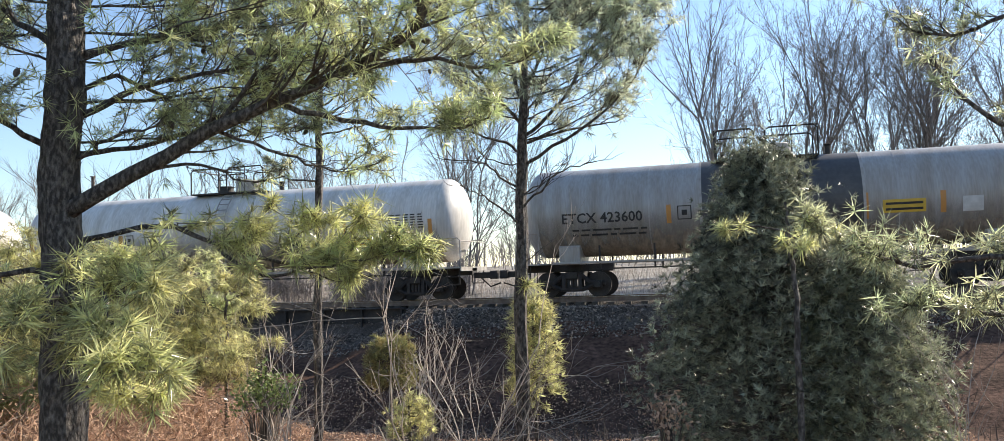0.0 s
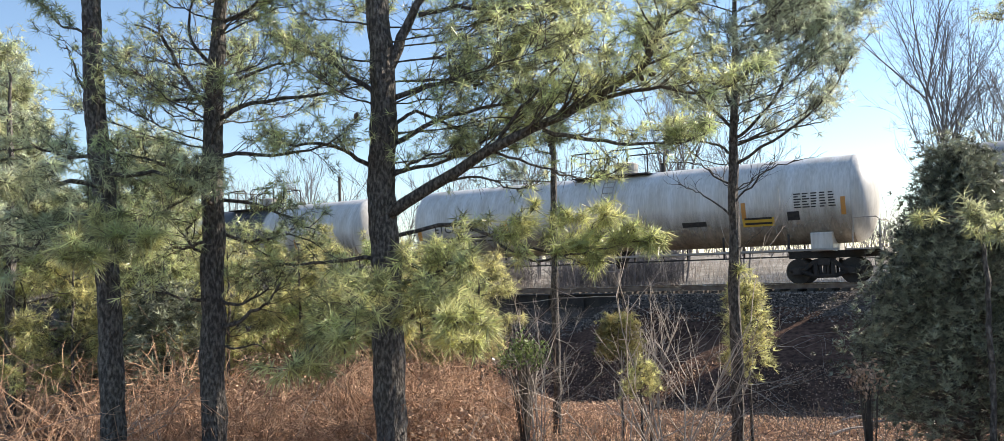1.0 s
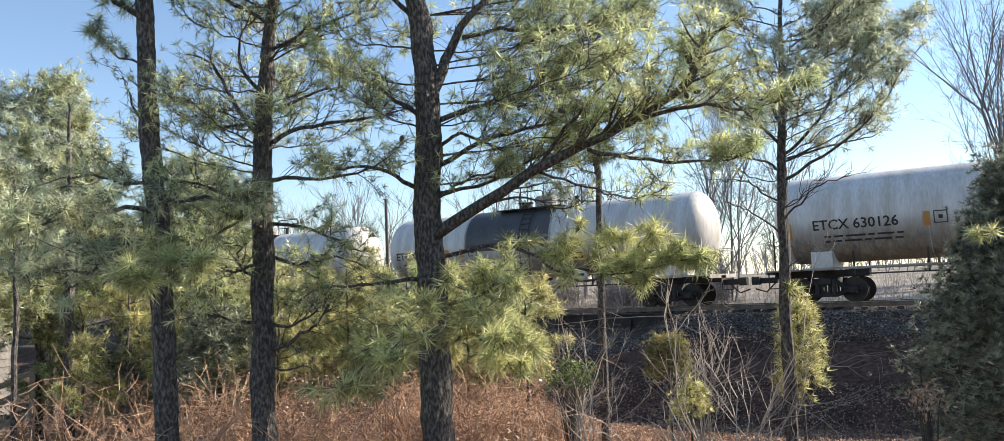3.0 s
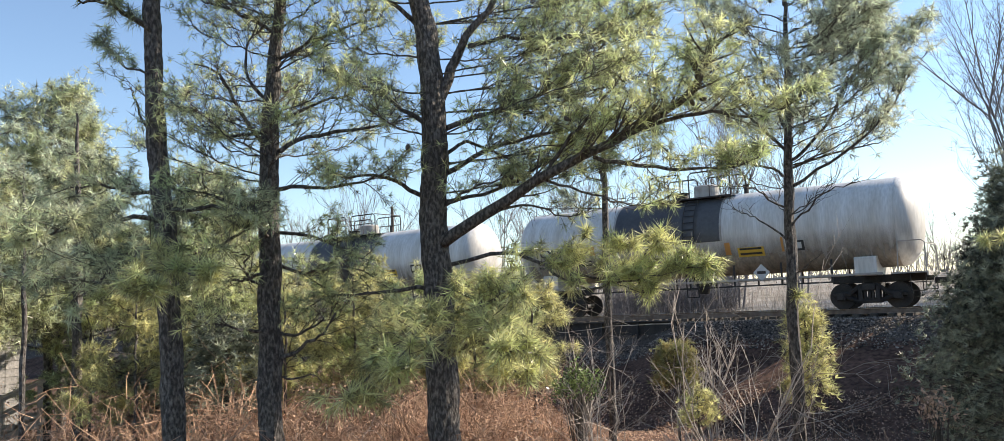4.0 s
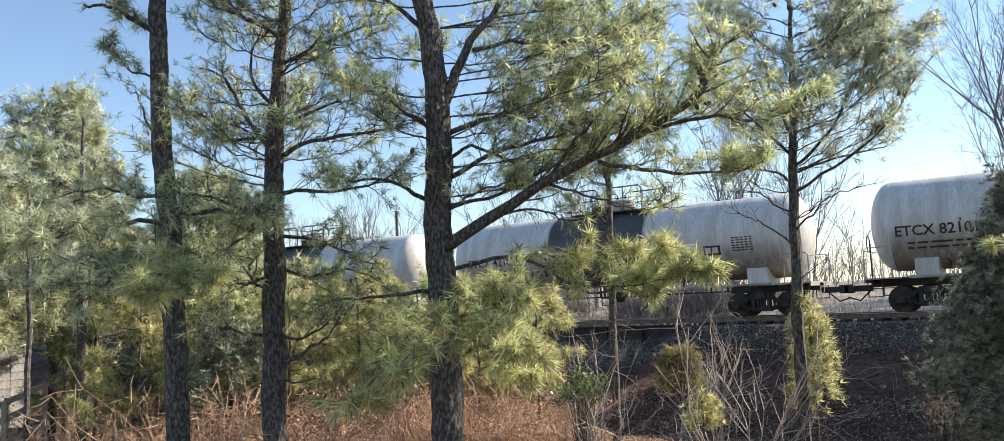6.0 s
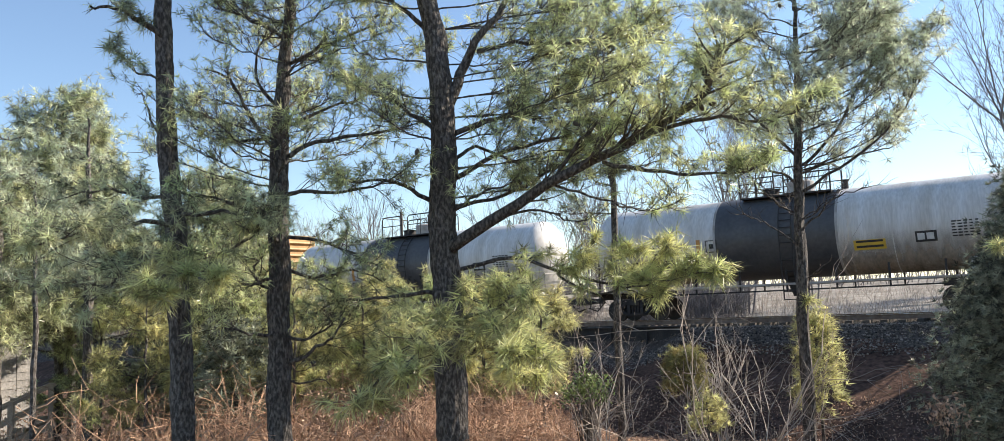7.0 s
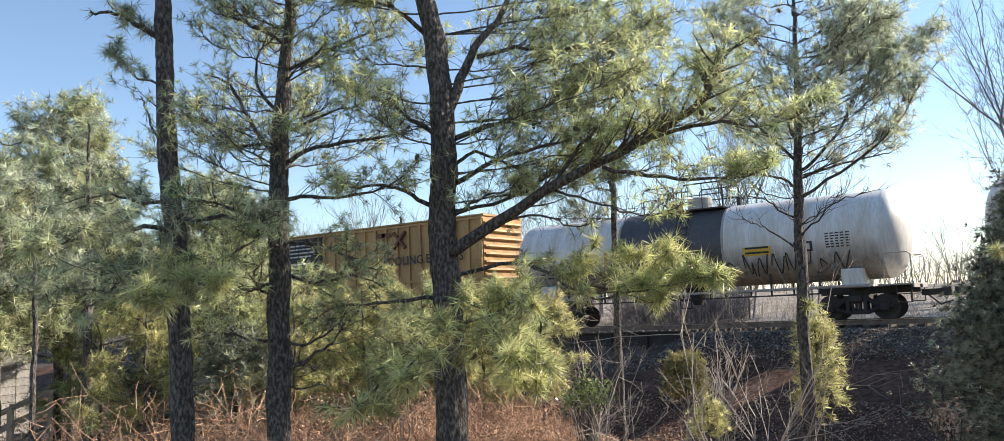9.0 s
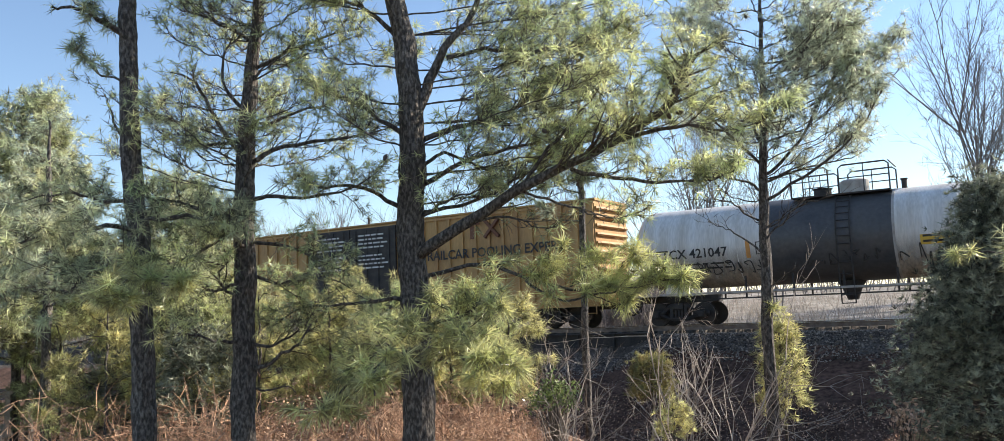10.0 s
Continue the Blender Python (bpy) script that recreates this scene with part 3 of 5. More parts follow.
def box_car():
    """Long high-cube boxcar, ochre with black plug doors."""
    h, w, z0, z1 = 12.8, 1.52, 1.05, 5.15
    car = thing("boxcar", "long ochre yellow high-cube boxcar with black doors", "boxcar", "cars of the train")
    Geo().box(-h, h, -w, w, z0, z1 - 0.1, 0.03).make("body", "yellow", car, "faded ochre steel body")
    Geo().box(-h - 0.05, h + 0.05, -w - 0.04, w + 0.04, z1 - 0.1, z1, 0.04).make("roof", "yellow", car)
    door = (-2.75, 2.75)
    for s in (-1, 1):
        for i in range(15):       # upright side posts
            for a, b in ((-h + 0.1, door[0] - 0.2), (door[1] + 0.2, h - 0.1)):
                x = a + (b - a) * i / 14
                if s < 0 or i % 2 == 0:
                    Geo().box(x - 0.06, x + 0.06, s * (w + 0.045) - 0.045, s * (w + 0.045) + 0.045, z0 + 0.1, z1 - 0.1).make("side_post", "yellow", car)
        for a, b in ((-h, door[0] - 0.1), (door[1] + 0.1, h)):
            for z in (z0, z0 + 1.25, z1 - 0.22):
                Geo().box(a, b, s * (w + 0.04) - 0.045, s * (w + 0.04) + 0.045, z, z + 0.09).make("side_belt", "yellow", car)
        for a, b in ((door[0], -0.03), (0.03, door[1])):
            d = Geo().box(a, b, s * (w + 0.07) - 0.05, s * (w + 0.07) + 0.05, z0 + 0.12, z1 - 0.2, 0.02).make("plug_door", "black", car, "black sliding plug door with white stencils")
            for i in range(4):
                x = a + 0.35 + i * (b - a - 0.7) / 3
                Geo().box(x - 0.02, x + 0.02, s * (w + 0.14) - 0.02, s * (w + 0.14) + 0.02, z0 + 0.2, z1 - 0.3).make("lock_rod", "black", d)
    # white stencils on the near doors
    for a in (-2.1, 0.55):
        for r in range(9):
            g = Geo()
            x = a
            while x < a + 1.5:
                ww = random.uniform(0.12, 0.4)
                g.box(x, x + ww, -w - 0.165, -w - 0.155, 3.05 + r * 0.19, 3.12 + r * 0.19)
                x += ww + 0.08
            if r != 4:
                g.make("stencil_row", "chalk", car, kind="stuff")
    # end walls with pressed horizontal corrugations
    for s in (-1, 1):
        for i in range(11):
            z = z0 + 0.25 + i * 0.345
            Geo().tube([(s * h, -w + 0.08, z), (s * (h + 0.06), -w + 0.25, z), (s * (h + 0.06), w - 0.25, z), (s * h, w - 0.08, z)], 0.085, 6).make("end_corrugation", "yellow", car)
        Geo().box(min(s * h, s * (h + 0.12)), max(s * h, s * (h + 0.12)), -w, w, z0 - 0.05, z0 + 0.05).make("end_sill", "yellow", car)
        g = Geo()
        for y in (-w + 0.05,):
            for x in (s * (h - 0.5), s * (h - 0.06)):
                g.tube([(x, -w - 0.13, 0.55), (x, -w - 0.13, 3.2)], 0.02, 5)
            for i in range(8):
                g.tube([(s * (h - 0.5), -w - 0.13, 0.6 + i * 0.36), (s * (h - 0.06), -w - 0.13, 0.6 + i * 0.36)], 0.016, 5)
        g.make("corner_ladder", "yellow", car)
        Geo().box(min(s * h, s * (h + 0.35)), max(s * h, s * (h + 0.35)), -1.4, 1.4, 0.95, 1.0).make("end_platform", "yellow", car)
        coupler(car, s * (h + 0.05), s)
        WHEELS.extend(truck(car, s * (h - 2.3)))
    Geo().box(-h, h, -0.2, 0.2, 0.72, 1.05).make("centre_sill", "black", car)
    for s in (-1, 1):
        Geo().box(-h, h, s * (w - 0.02) - 0.04, s * (w - 0.02) + 0.04, 0.86, 1.05).make("side_sill", "yellow", car)
    lettering("RAILCAR POOLING EXPERTS", 0.56, 4.55, 3.18, "ink", car, flat=-w - 0.105, label="dark slogan lettering", bold=0.01)
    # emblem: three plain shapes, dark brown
    for x in (7.55, -8.4):
        g = Geo()
        g.box(x - 0.95, x - 0.15, -w - 0.11, -w - 0.10, 4.55, 4.75)
        g.box(x - 0.65, x - 0.45, -w - 0.11, -w - 0.10, 3.95, 4.75)
        g.tube([(x + 0.1, -w - 0.105, 3.97), (x + 0.8, -w - 0.105, 4.73)], 0.09, 4)
        g.tube([(x + 0.8, -w - 0.10, 3.97), (x + 0.1, -w - 0.10, 4.73)], 0.09, 4)
        g.make("emblem", "brown", car, "dark brown painted emblem")
    return car


STD = [("orange", -3.2, -3.05, 2.35, 2.95), ("frame", -2.85, -2.4, 2.45, 2.9), ("orange", 2.75, 2.9, 2.2, 3.0), ("orange", 4.9, 5.05, 2.3, 2.95),
       ("sign_yellow", 3.3, 4.5, 2.35, 2.75), ("chalk", 5.5, 6.05, 2.3, 2.75)]
TRAIN = [
    (tank_car(8.25, "off-white tank car with a dark band and black number", (-2.1, 2.8), math.pi, "ETCX 423600", STD, -6.7, 1, paint="tank_grey"), 0.35),
    (tank_car(9.55, "long plain off-white tank car without a band", None, 0, "ETCX 630126", [("orange", -4.55, -4.35, 2.4, 2.85), ("frame", -4.25, -3.85, 2.45, 2.85)] + [("orange", -0.2, -0.05, 2.3, 2.8), ("orange", 5.2, 5.35, 2.3, 2.9), ("ink", 3.0, 3.9, 2.15, 2.32), ("sign_yellow", 5.2, 6.3, 2.05, 2.35), ("ink", 6.75, 7.15, 2.2, 2.5),
              ("table", 7.0, 8.4, 2.6, 3.15), ("orange", 8.5, 8.65, 2.3, 2.9), ("orange", -8.9, -8.7, 2.2, 2.75)], -8.0, 2, paint="tank"), -19.65),
    (tank_car(7.85, "white tank car with a short dark band and number", (-3.0, 1.3), 1.75, "ETCX 821019", STD[1:2] + [("orange", -4.15, -3.9, 2.45, 2.8), ("orange", -3.3, -3.1, 2.45, 2.8), ("orange", 1.4, 1.6, 2.1, 2.55), ("sign_yellow", 1.85, 2.8, 2.0, 2.33), ("orange", 3.42, 3.5, 2.1, 2.6), ("panel", 3.58, 4.2, 2.1, 2.45), ("diamond", 2.4, 3.0, 1.1, 1.7)], -6.95, 3), -39.35),
    (tank_car(7.8, "white tank car with a dark band, graffiti low down", (-2.5, 1.8), math.pi, "ETCX 421055", STD[:2] + [("orange", 0.9, 1.05, 2.5, 3.1), ("scrawl", -5.0, -2.8, 1.9, 2.25), ("sign_yellow", 2.3, 3.3, 2.17, 2.5), ("panel", 4.2, 4.83, 2.3, 2.65), ("table", 5.27, 6.1, 2.4, 2.95)], -6.6, 4, caged=True), -57.0),
    (tank_car(7.75, "white tank car with a dark band and sprayed graffiti", (-2.55, 1.65), math.pi, "ETCX 421047", STD[:2] + [("orange", 1.15, 1.3, 2.5, 3.1), ("scrawl", -5.2, -2.9, 1.85, 2.3), ("tag", 1.75, 5.6, 1.85, 2.3), ("scrawl", -1.3, 1.2, 1.9, 2.4),
              ("sign_yellow", 2.4, 3.4, 2.40, 2.72), ("panel", 4.2, 4.83, 2.42, 2.77), ("table", 5.27, 6.1, 2.5, 3.05)], -6.6, 5, caged=True), -74.75),
    (box_car(), -96.6),
]


# ---- trees ----
def unit(v):
    n = np.linalg.norm(v)
    return v / n if n > 1e-9 else np.array([0, 0, 1.0])


def tufts(points, dirs, count, length, width, spread, rng, droop=0.0):
    """Sprays of needles: thin blades that fan out from a bud, two buds on each twig end."""
    hubs = 2 if count >= 16 else 1
    c = max(4, count // hubs)
    p, d = np.repeat(np.array(points), hubs, 0), np.repeat(np.array(dirs), hubs, 0)
    m = len(p)
    back = np.tile(np.array([0.0, -0.34])[:hubs], len(points))[:, None] * length * rng.uniform(0.6, 1.2, (m, 1))
    hub = p + d * back + rng.normal(0, 0.05 * length, (m, 3))
    r = rng.normal(size=(m, c, 3))
    r /= np.linalg.norm(r, axis=2, keepdims=True)
    way = d[:, None, :] * (1 - spread) + r * spread
    way[:, :, 2] -= droop * rng.random((m, c))
    way /= np.linalg.norm(way, axis=2, keepdims=True) + 1e-9
    ln = length * rng.uniform(0.65, 1.1, (m, c, 1)) * rng.uniform(0.75, 1.2, (m, 1, 1))
    s = np.cross(way, rng.normal(size=(m, c, 3)))
    s *= width / (np.linalg.norm(s, axis=2, keepdims=True) + 1e-9)
    tip = hub[:, None, :] + way * ln - np.array([0, 0, 1.0]) * ln * 0.10
    v = np.concatenate([hub[:, None, :], hub[:, None, :] + s + way * ln * 0.15, tip], 1)      # a bud, the blades' shoulders, their tips
    k = np.arange(m)[:, None] * (1 + 2 * c)
    q = np.arange(c)[None, :]
    f = np.stack([np.broadcast_to(k, (m, c)), k + 1 + q, k + 1 + c + q], 2).reshape(-1, 3)
    return v.reshape(-1, 3), f


def blade_mesh(name, v, f, material, parent, label="", kind=""):
    me = bpy.data.meshes.new(name)
    me.vertices.add(len(v))
    me.vertices.foreach_set("co", np.ascontiguousarray(v, dtype=np.float32).ravel())
    k = f.shape[1]
    me.loops.add(f.size)
    me.loops.foreach_set("vertex_index", f.ravel().astype(np.int32))
    me.polygons.add(len(f))
    me.polygons.foreach_set("loop_start", np.arange(0, f.size, k, dtype=np.int32))
    me.polygons.foreach_set("loop_total", np.full(len(f), k, dtype=np.int32))
    me.materials.append(M[material])
    me.update(calc_edges=True)
    me.validate()
    ob = new(name, me)
    if parent:
        ob.parent = parent
    return tagged(ob, label=label, kind=kind)


class Tree:
    def __init__(self, name, label, axis, radii, seed, category="pine tree", needle="needle", group="pine trees by the track", bark="bark"):
        self.rng = np.random.default_rng(seed)
        self.ob = thing(name, label, category, group)
        self.needle = needle
        self.twigs = Geo()
        self.pts, self.dirs = [], []
        self.bold = [], []
        foot = (axis[0][0], axis[0][1], min(axis[0][2], float(ground_z(*axis[0][:2])) - 0.25))
        line = smooth_line([foot] + list(axis[1:]), 26)
        line[1:-1] += self.rng.normal(0, 0.010, (24, 3)) * np.array([1, 1, 0])
        self.line = line
        n, k = (170, 26) if radii[0] > 0.13 else (60, 12)
        fine_line = smooth_line(line, n)
        rr = np.interp(np.linspace(0, 1, n), np.linspace(0, 1, len(radii)), radii)
        verts, faces = [], []
        for i, c in enumerate(fine_line):
            for j in range(k):
                a = 2 * math.pi * j / k
                u = Vector((math.cos(a), math.sin(a), 0))
                q = noise.noise((u.x * 3.2 + seed, u.y * 3.2, c[2] * 2.6)) + 0.6 * noise.noise((u.x * 7 + seed, u.y * 7, c[2] * 7.0))
                r = rr[i] * (1 + 0.13 * q) + 0.006 * max(q, 0)
                verts.append((c[0] + u.x * r, c[1] + u.y * r, c[2]))
        for i in range(n - 1):
            for j in range(k):
                faces.append((i * k + j, i * k + (j + 1) % k, (i + 1) * k + (j + 1) % k, (i + 1) * k + j))
        mesh("trunk", verts, faces, bark, self.ob, "rough scaly grey bark", False)

    def twig(self, start, way, length, r, leaf, n=4):
        """A side shoot; needles sit on its outer part."""
        rng = self.rng
        way = unit(way)
        pts = [np.array(start)]
        for i in range(n):
            way = unit(way + rng.normal(0, 0.16, 3) + np.array([0, 0, 0.06]))
            pts.append(pts[-1] + way * length / n)
        self.twigs.tube(pts, [r * (1 - 0.7 * i / n) for i in range(n + 1)], 4 if r > 0.008 else 3, False)
        if leaf:
            for i in range(n, n + 1):
                if rng.random() < leaf:
                    self.pts.append(pts[i])
                    self.dirs.append(unit(pts[i] - pts[i - 1]))
        return pts

    def limb(self, r, leaf, pts, side=0.8, count=None, tip=0.25, bold=False):
        """A limb along its control points, with side shoots that carry shoots in turn."""
        rng = self.rng
        kept = self.pts, self.dirs
        if bold:
            self.pts, self.dirs = self.bold
        line = smooth_line(pts, 14)
        line[1:] += np.cumsum(rng.normal(0, 0.022, (13, 3)), 0)
        Geo().tube(line, [float(r * (1 - (1 - tip) * i / 13)) for i in range(14)], 8).make("limb", "bark", self.ob, smooth=True)
        total = float(np.linalg.norm(np.diff(line, axis=0), axis=1).sum())
        m = count or max(4, int(total * (8.5 if leaf else 5)))
        for q in range(m):
            u = rng.uniform(0.15, 1.0) ** 0.9
            i = min(int(u * 13), 12)
            p = line[i] + (line[i + 1] - line[i]) * (u * 13 - i)
            along = unit(line[i + 1] - line[i])
            across = unit(np.cross(along, [0, 0, 1.0])) * (1 if q % 2 else -1)
            way = along * rng.uniform(0.4, 1.0) + across * rng.uniform(0.35, 1.0) + np.array([0, 0, rng.uniform(-0.15, 0.5)])
            ln = side * rng.uniform(0.45, 1.15) * (1.2 - 0.72 * u)
            tw = self.twig(p, way, ln, max(0.006, r * 0.22), leaf)
            for k in range(1, 5):
                for _ in range(2 if leaf else 1):
                    if rng.random() < (0.62 if leaf else 0.8):
                        d = unit(tw[k] - tw[k - 1]) * 0.8 + rng.normal(0, 0.55, 3) + np.array([0, 0, 0.12])
                        self.twig(tw[k], d, ln * rng.uniform(0.3, 0.65), 0.005, leaf, 2)
        if leaf:
            self.pts.append(line[-1])
            self.dirs.append(unit(line[-1] - line[-2]))
        self.pts, self.dirs = kept
        return self

    def whorls(self, z0, z1, count, reach0, reach1, rise=0.25, leaf=0.8, r=0.02, side=0.4, azimuth=None):
        """Random limbs up the trunk between two heights."""
        rng = self.rng
        for q in range(count):
            z = z0 + (z1 - z0) * (q + rng.random()) / count
            i = int(np.argmin(abs(self.line[:, 2] - z)))
            a = rng.uniform(0, 2 * math.pi) if azimuth is None else rng.uniform(*azimuth)
            ln = (reach0 + (reach1 - reach0) * (z - z0) / (z1 - z0 + 1e-9)) * rng.uniform(0.7, 1.15)
            p = self.line[i]
            d = np.array([math.cos(a), math.sin(a), 0])
            self.limb(r, leaf, [p, p + d * ln * 0.4 + np.array([0, 0, rise * ln * 0.3]), p + d * ln * 0.75 + np.array([0, 0, rise * ln * 0.7]), p + d * ln + np.array([0, 0, rise * ln * 1.1])], side=side)
        return self

    def cones(self, n):
        """Dark cones hanging near the shoot ends."""
        for i in self.rng.choice(len(self.pts), n, replace=False):
            p = self.pts[i] - self.dirs[i] * 0.16
            d = unit(np.array([0, 0, -1.0]) + self.rng.normal(0, 0.5, 3))
            Geo().tube([p + d * u for u in (0.0, 0.02, 0.045, 0.075, 0.09)], [0.008, 0.026, 0.030, 0.020, 0.006], 7).make("pine_cone", "twig", self.ob, "dark woody cone")
        return self

    def done(self, count=20, length=0.19, width=0.0090, spread=0.62, droop=0.15, fan=0.2):
        if self.twigs.v:
            self.twigs.make("twigwork", "twig", self.ob, "thin dark twigs", kind="stuff")
        if self.pts:
            v, f = tufts(self.pts, self.dirs, count, length, width, spread, self.rng, droop)
            blade_mesh("needles", v, f, self.needle, self.ob, "sprays of long green needles", kind="stuff")
        if self.bold[0]:
            v, f = tufts(*self.bold, 28, fan, 0.0112, 0.68, self.rng, 0.1)
            blade_mesh("needles", v, f, "needle_pale", self.ob, "bright open fans of long needles", kind="stuff")
        return self.ob


main = Tree("pine_tree", "tall pine with rough grey bark and a forked top", [(-6.95, 8.9, -0.7), (-6.98, 8.88, 1.23), (-6.99, 8.88, 2.43), (-6.96, 8.9, 4.01), (-6.99, 8.88, 5.09), (-7.12, 8.78, 6.3), (-7.1, 8.8, 8.5)], [0.215, 0.195, 0.18, 0.16, 0.135, 0.08], 11)
main.limb(0.09, 0.85, [(-6.87, 8.85, 2.38), (-6.28, 9.03, 2.68), (-5.52, 9.29, 3.13), (-4.83, 9.44, 3.35), (-4.15, 9.54, 3.63), (-3.56, 9.56, 3.90), (-3.24, 9.46, 4.37)], side=0.95, count=52)
main.limb(0.03, 0.8, [(-4.15, 9.54, 3.63), (-3.46, 9.70, 3.71), (-2.87, 9.79, 3.59), (-2.36, 9.82, 3.66)], side=0.65, count=26)
main.limb(0.03, 0.8, [(-4.83, 9.44, 3.35), (-4.03, 9.59, 3.16), (-3.40, 9.62, 3.06), (-2.88, 9.58, 3.14)], side=0.65, count=26)
main.limb(0.03, 0.5, [(-5.52, 9.29, 3.13), (-4.99, 9.24, 3.59), (-4.44, 9.29, 4.00), (-4.02, 9.38, 4.51)], side=0.6)
main.limb(0.09, 0, [(-6.94, 8.92, 4.15), (-6.75, 9.06, 4.68), (-6.55, 9.21, 5.08), (-6.18, 9.34, 5.58), (-5.93, 9.50, 6.29)], side=0.3)
main.limb(0.035, 0.85, [(-6.49, 9.13, 5.07), (-5.90, 9.28, 5.09), (-5.17, 9.37, 4.87), (-4.44, 9.40, 4.85)])
main.limb(0.05, 0.7, [(-6.99, 8.88, 5.28), (-7.20, 8.58, 5.70), (-7.51, 8.04, 5.89)])
main.limb(0.04, 0.9, [(-6.83, 9.00, 3.96), (-6.36, 9.58, 4.20), (-5.89, 10.22, 4.51), (-5.48, 10.67, 4.90)], side=0.7)
main.limb(0.04, 0.9, [(-6.85, 8.99, 3.34), (-6.18, 9.10, 3.57), (-5.49, 9.30, 3.72), (-4.87, 9.41, 3.93)], side=0.7)
main.limb(0.03, 0.9, [(-6.86, 8.98, 2.95), (-6.46, 9.64, 3.13), (-5.98, 10.29, 3.60), (-5.26, 10.90, 3.76)], side=0.7)
main.limb(0.04, 0.9, [(-7.04, 8.84, 4.02), (-7.69, 8.68, 4.55), (-8.29, 8.54, 4.82)])
main.limb(0.035, 0.9, [(-7.10, 8.79, 3.03), (-7.32, 8.21, 3.24), (-7.53, 7.60, 3.08)])
main.limb(0.03, 0.9, [(-6.89, 8.96, 2.08), (-6.09, 9.16, 2.18), (-5.39, 9.13, 1.95), (-4.56, 9.24, 1.82), (-3.81, 9.24, 1.87), (-3.40, 9.19, 1.91)], side=0.42, count=20, bold=True)
main.limb(0.03, 0.95, [(-6.91, 8.94, 1.39), (-5.94, 8.19, 1.51), (-5.08, 7.55, 1.72), (-4.51, 6.97, 1.61)], side=0.4, count=13, bold=True)
main.limb(0.03, 0.95, [(-6.91, 8.94, 0.88), (-5.84, 8.03, 1.03), (-5.03, 7.36, 1.01), (-4.49, 6.89, 0.86)], side=0.4, count=13, bold=True)
main.limb(0.03, 0.95, [(-7.02, 8.86, 1.23), (-6.44, 7.69, 1.21), (-5.99, 6.72, 0.99), (-5.71, 6.03, 0.78)], side=0.45, count=13, bold=True)
main.limb(0.03, 0.95, [(-6.90, 8.95, 1.82), (-5.74, 7.87, 1.63), (-4.89, 7.13, 1.42), (-4.39, 6.64, 1.18)], side=0.45, count=16, bold=True)
main.limb(0.03, 0.95, [(-6.97, 8.89, 1.57), (-6.37, 7.62, 1.51), (-5.78, 6.55, 1.21), (-5.40, 5.97, 0.94)], side=0.45, count=16, bold=True)
main.limb(0.03, 0.9, [(-6.88, 8.96, 3.52), (-6.73, 9.45, 3.74), (-6.51, 10.08, 3.65), (-6.03, 10.72, 3.51)], side=0.8)
main.limb(0.03, 0.9, [(-6.93, 8.92, 2.86), (-6.48, 8.89, 2.99), (-6.15, 8.88, 3.04), (-5.76, 8.90, 3.16)], side=0.8)
main.limb(0.02, 0.2, [(-5.52, 9.29, 3.13), (-5.04, 9.44, 2.96), (-4.57, 9.56, 2.77), (-4.02, 9.70, 2.87)], side=0.6)
main.limb(0.02, 0.2, [(-6.08, 9.05, 2.75), (-5.71, 9.40, 2.77), (-5.40, 9.70, 2.63), (-5.07, 9.99, 2.66)], side=0.6)
main.limb(0.012, 0.95, [(-5.39, 9.13, 1.95), (-5.13, 9.16, 2.12), (-4.92, 9.22, 2.22)], side=0.30, count=4, bold=True)
main.limb(0.012, 0.95, [(-4.81, 9.22, 1.85), (-4.56, 9.23, 2.02), (-4.33, 9.24, 2.12)], side=0.30, count=4, bold=True)
main.limb(0.012, 0.95, [(-4.31, 9.25, 1.82), (-4.05, 9.25, 1.99), (-3.84, 9.24, 2.05)], side=0.30, count=4, bold=True)
main.limb(0.012, 0.95, [(-3.74, 9.27, 1.86), (-3.47, 9.27, 1.85), (-3.17, 9.27, 1.89)], side=0.26, count=3, bold=True)
main.limb(0.012, 0.95, [(-4.56, 9.24, 1.82), (-4.31, 9.24, 1.71), (-4.00, 9.27, 1.67)], side=0.26, count=3, bold=True)
main.limb(0.02, 0.9, [(-5.39, 9.13, 1.95), (-4.80, 9.00, 1.68), (-4.23, 9.06, 1.73), (-3.71, 9.18, 1.74)], side=0.4, count=6, bold=True)
main.limb(0.03, 0.8, [(-7.12, 8.78, 1.79), (-7.75, 8.63, 1.85), (-8.47, 8.36, 1.83), (-8.97, 8.12, 1.66)])
main.whorls(3.0, 6.3, 14, 3.0, 2.6, 0.18, 0.66, 0.013, 1.0, (-0.1, 1.3))
main.whorls(3.5, 5.7, 4, 3.7, 3.3, 0.14, 0.65, 0.013, 1.0, (-0.1, 0.7))
main.whorls(3.4, 6.2, 7, 1.6, 1.5, 0.2, 0.6, 0.015, 0.8, (2.2, 4.6))
main.whorls(6.0, 8.4, 10, 2.4, 1.2, 0.3, 0.8, 0.03, 0.7)
main.cones(26)
main.done(22, 0.165, 0.0092, 0.67)

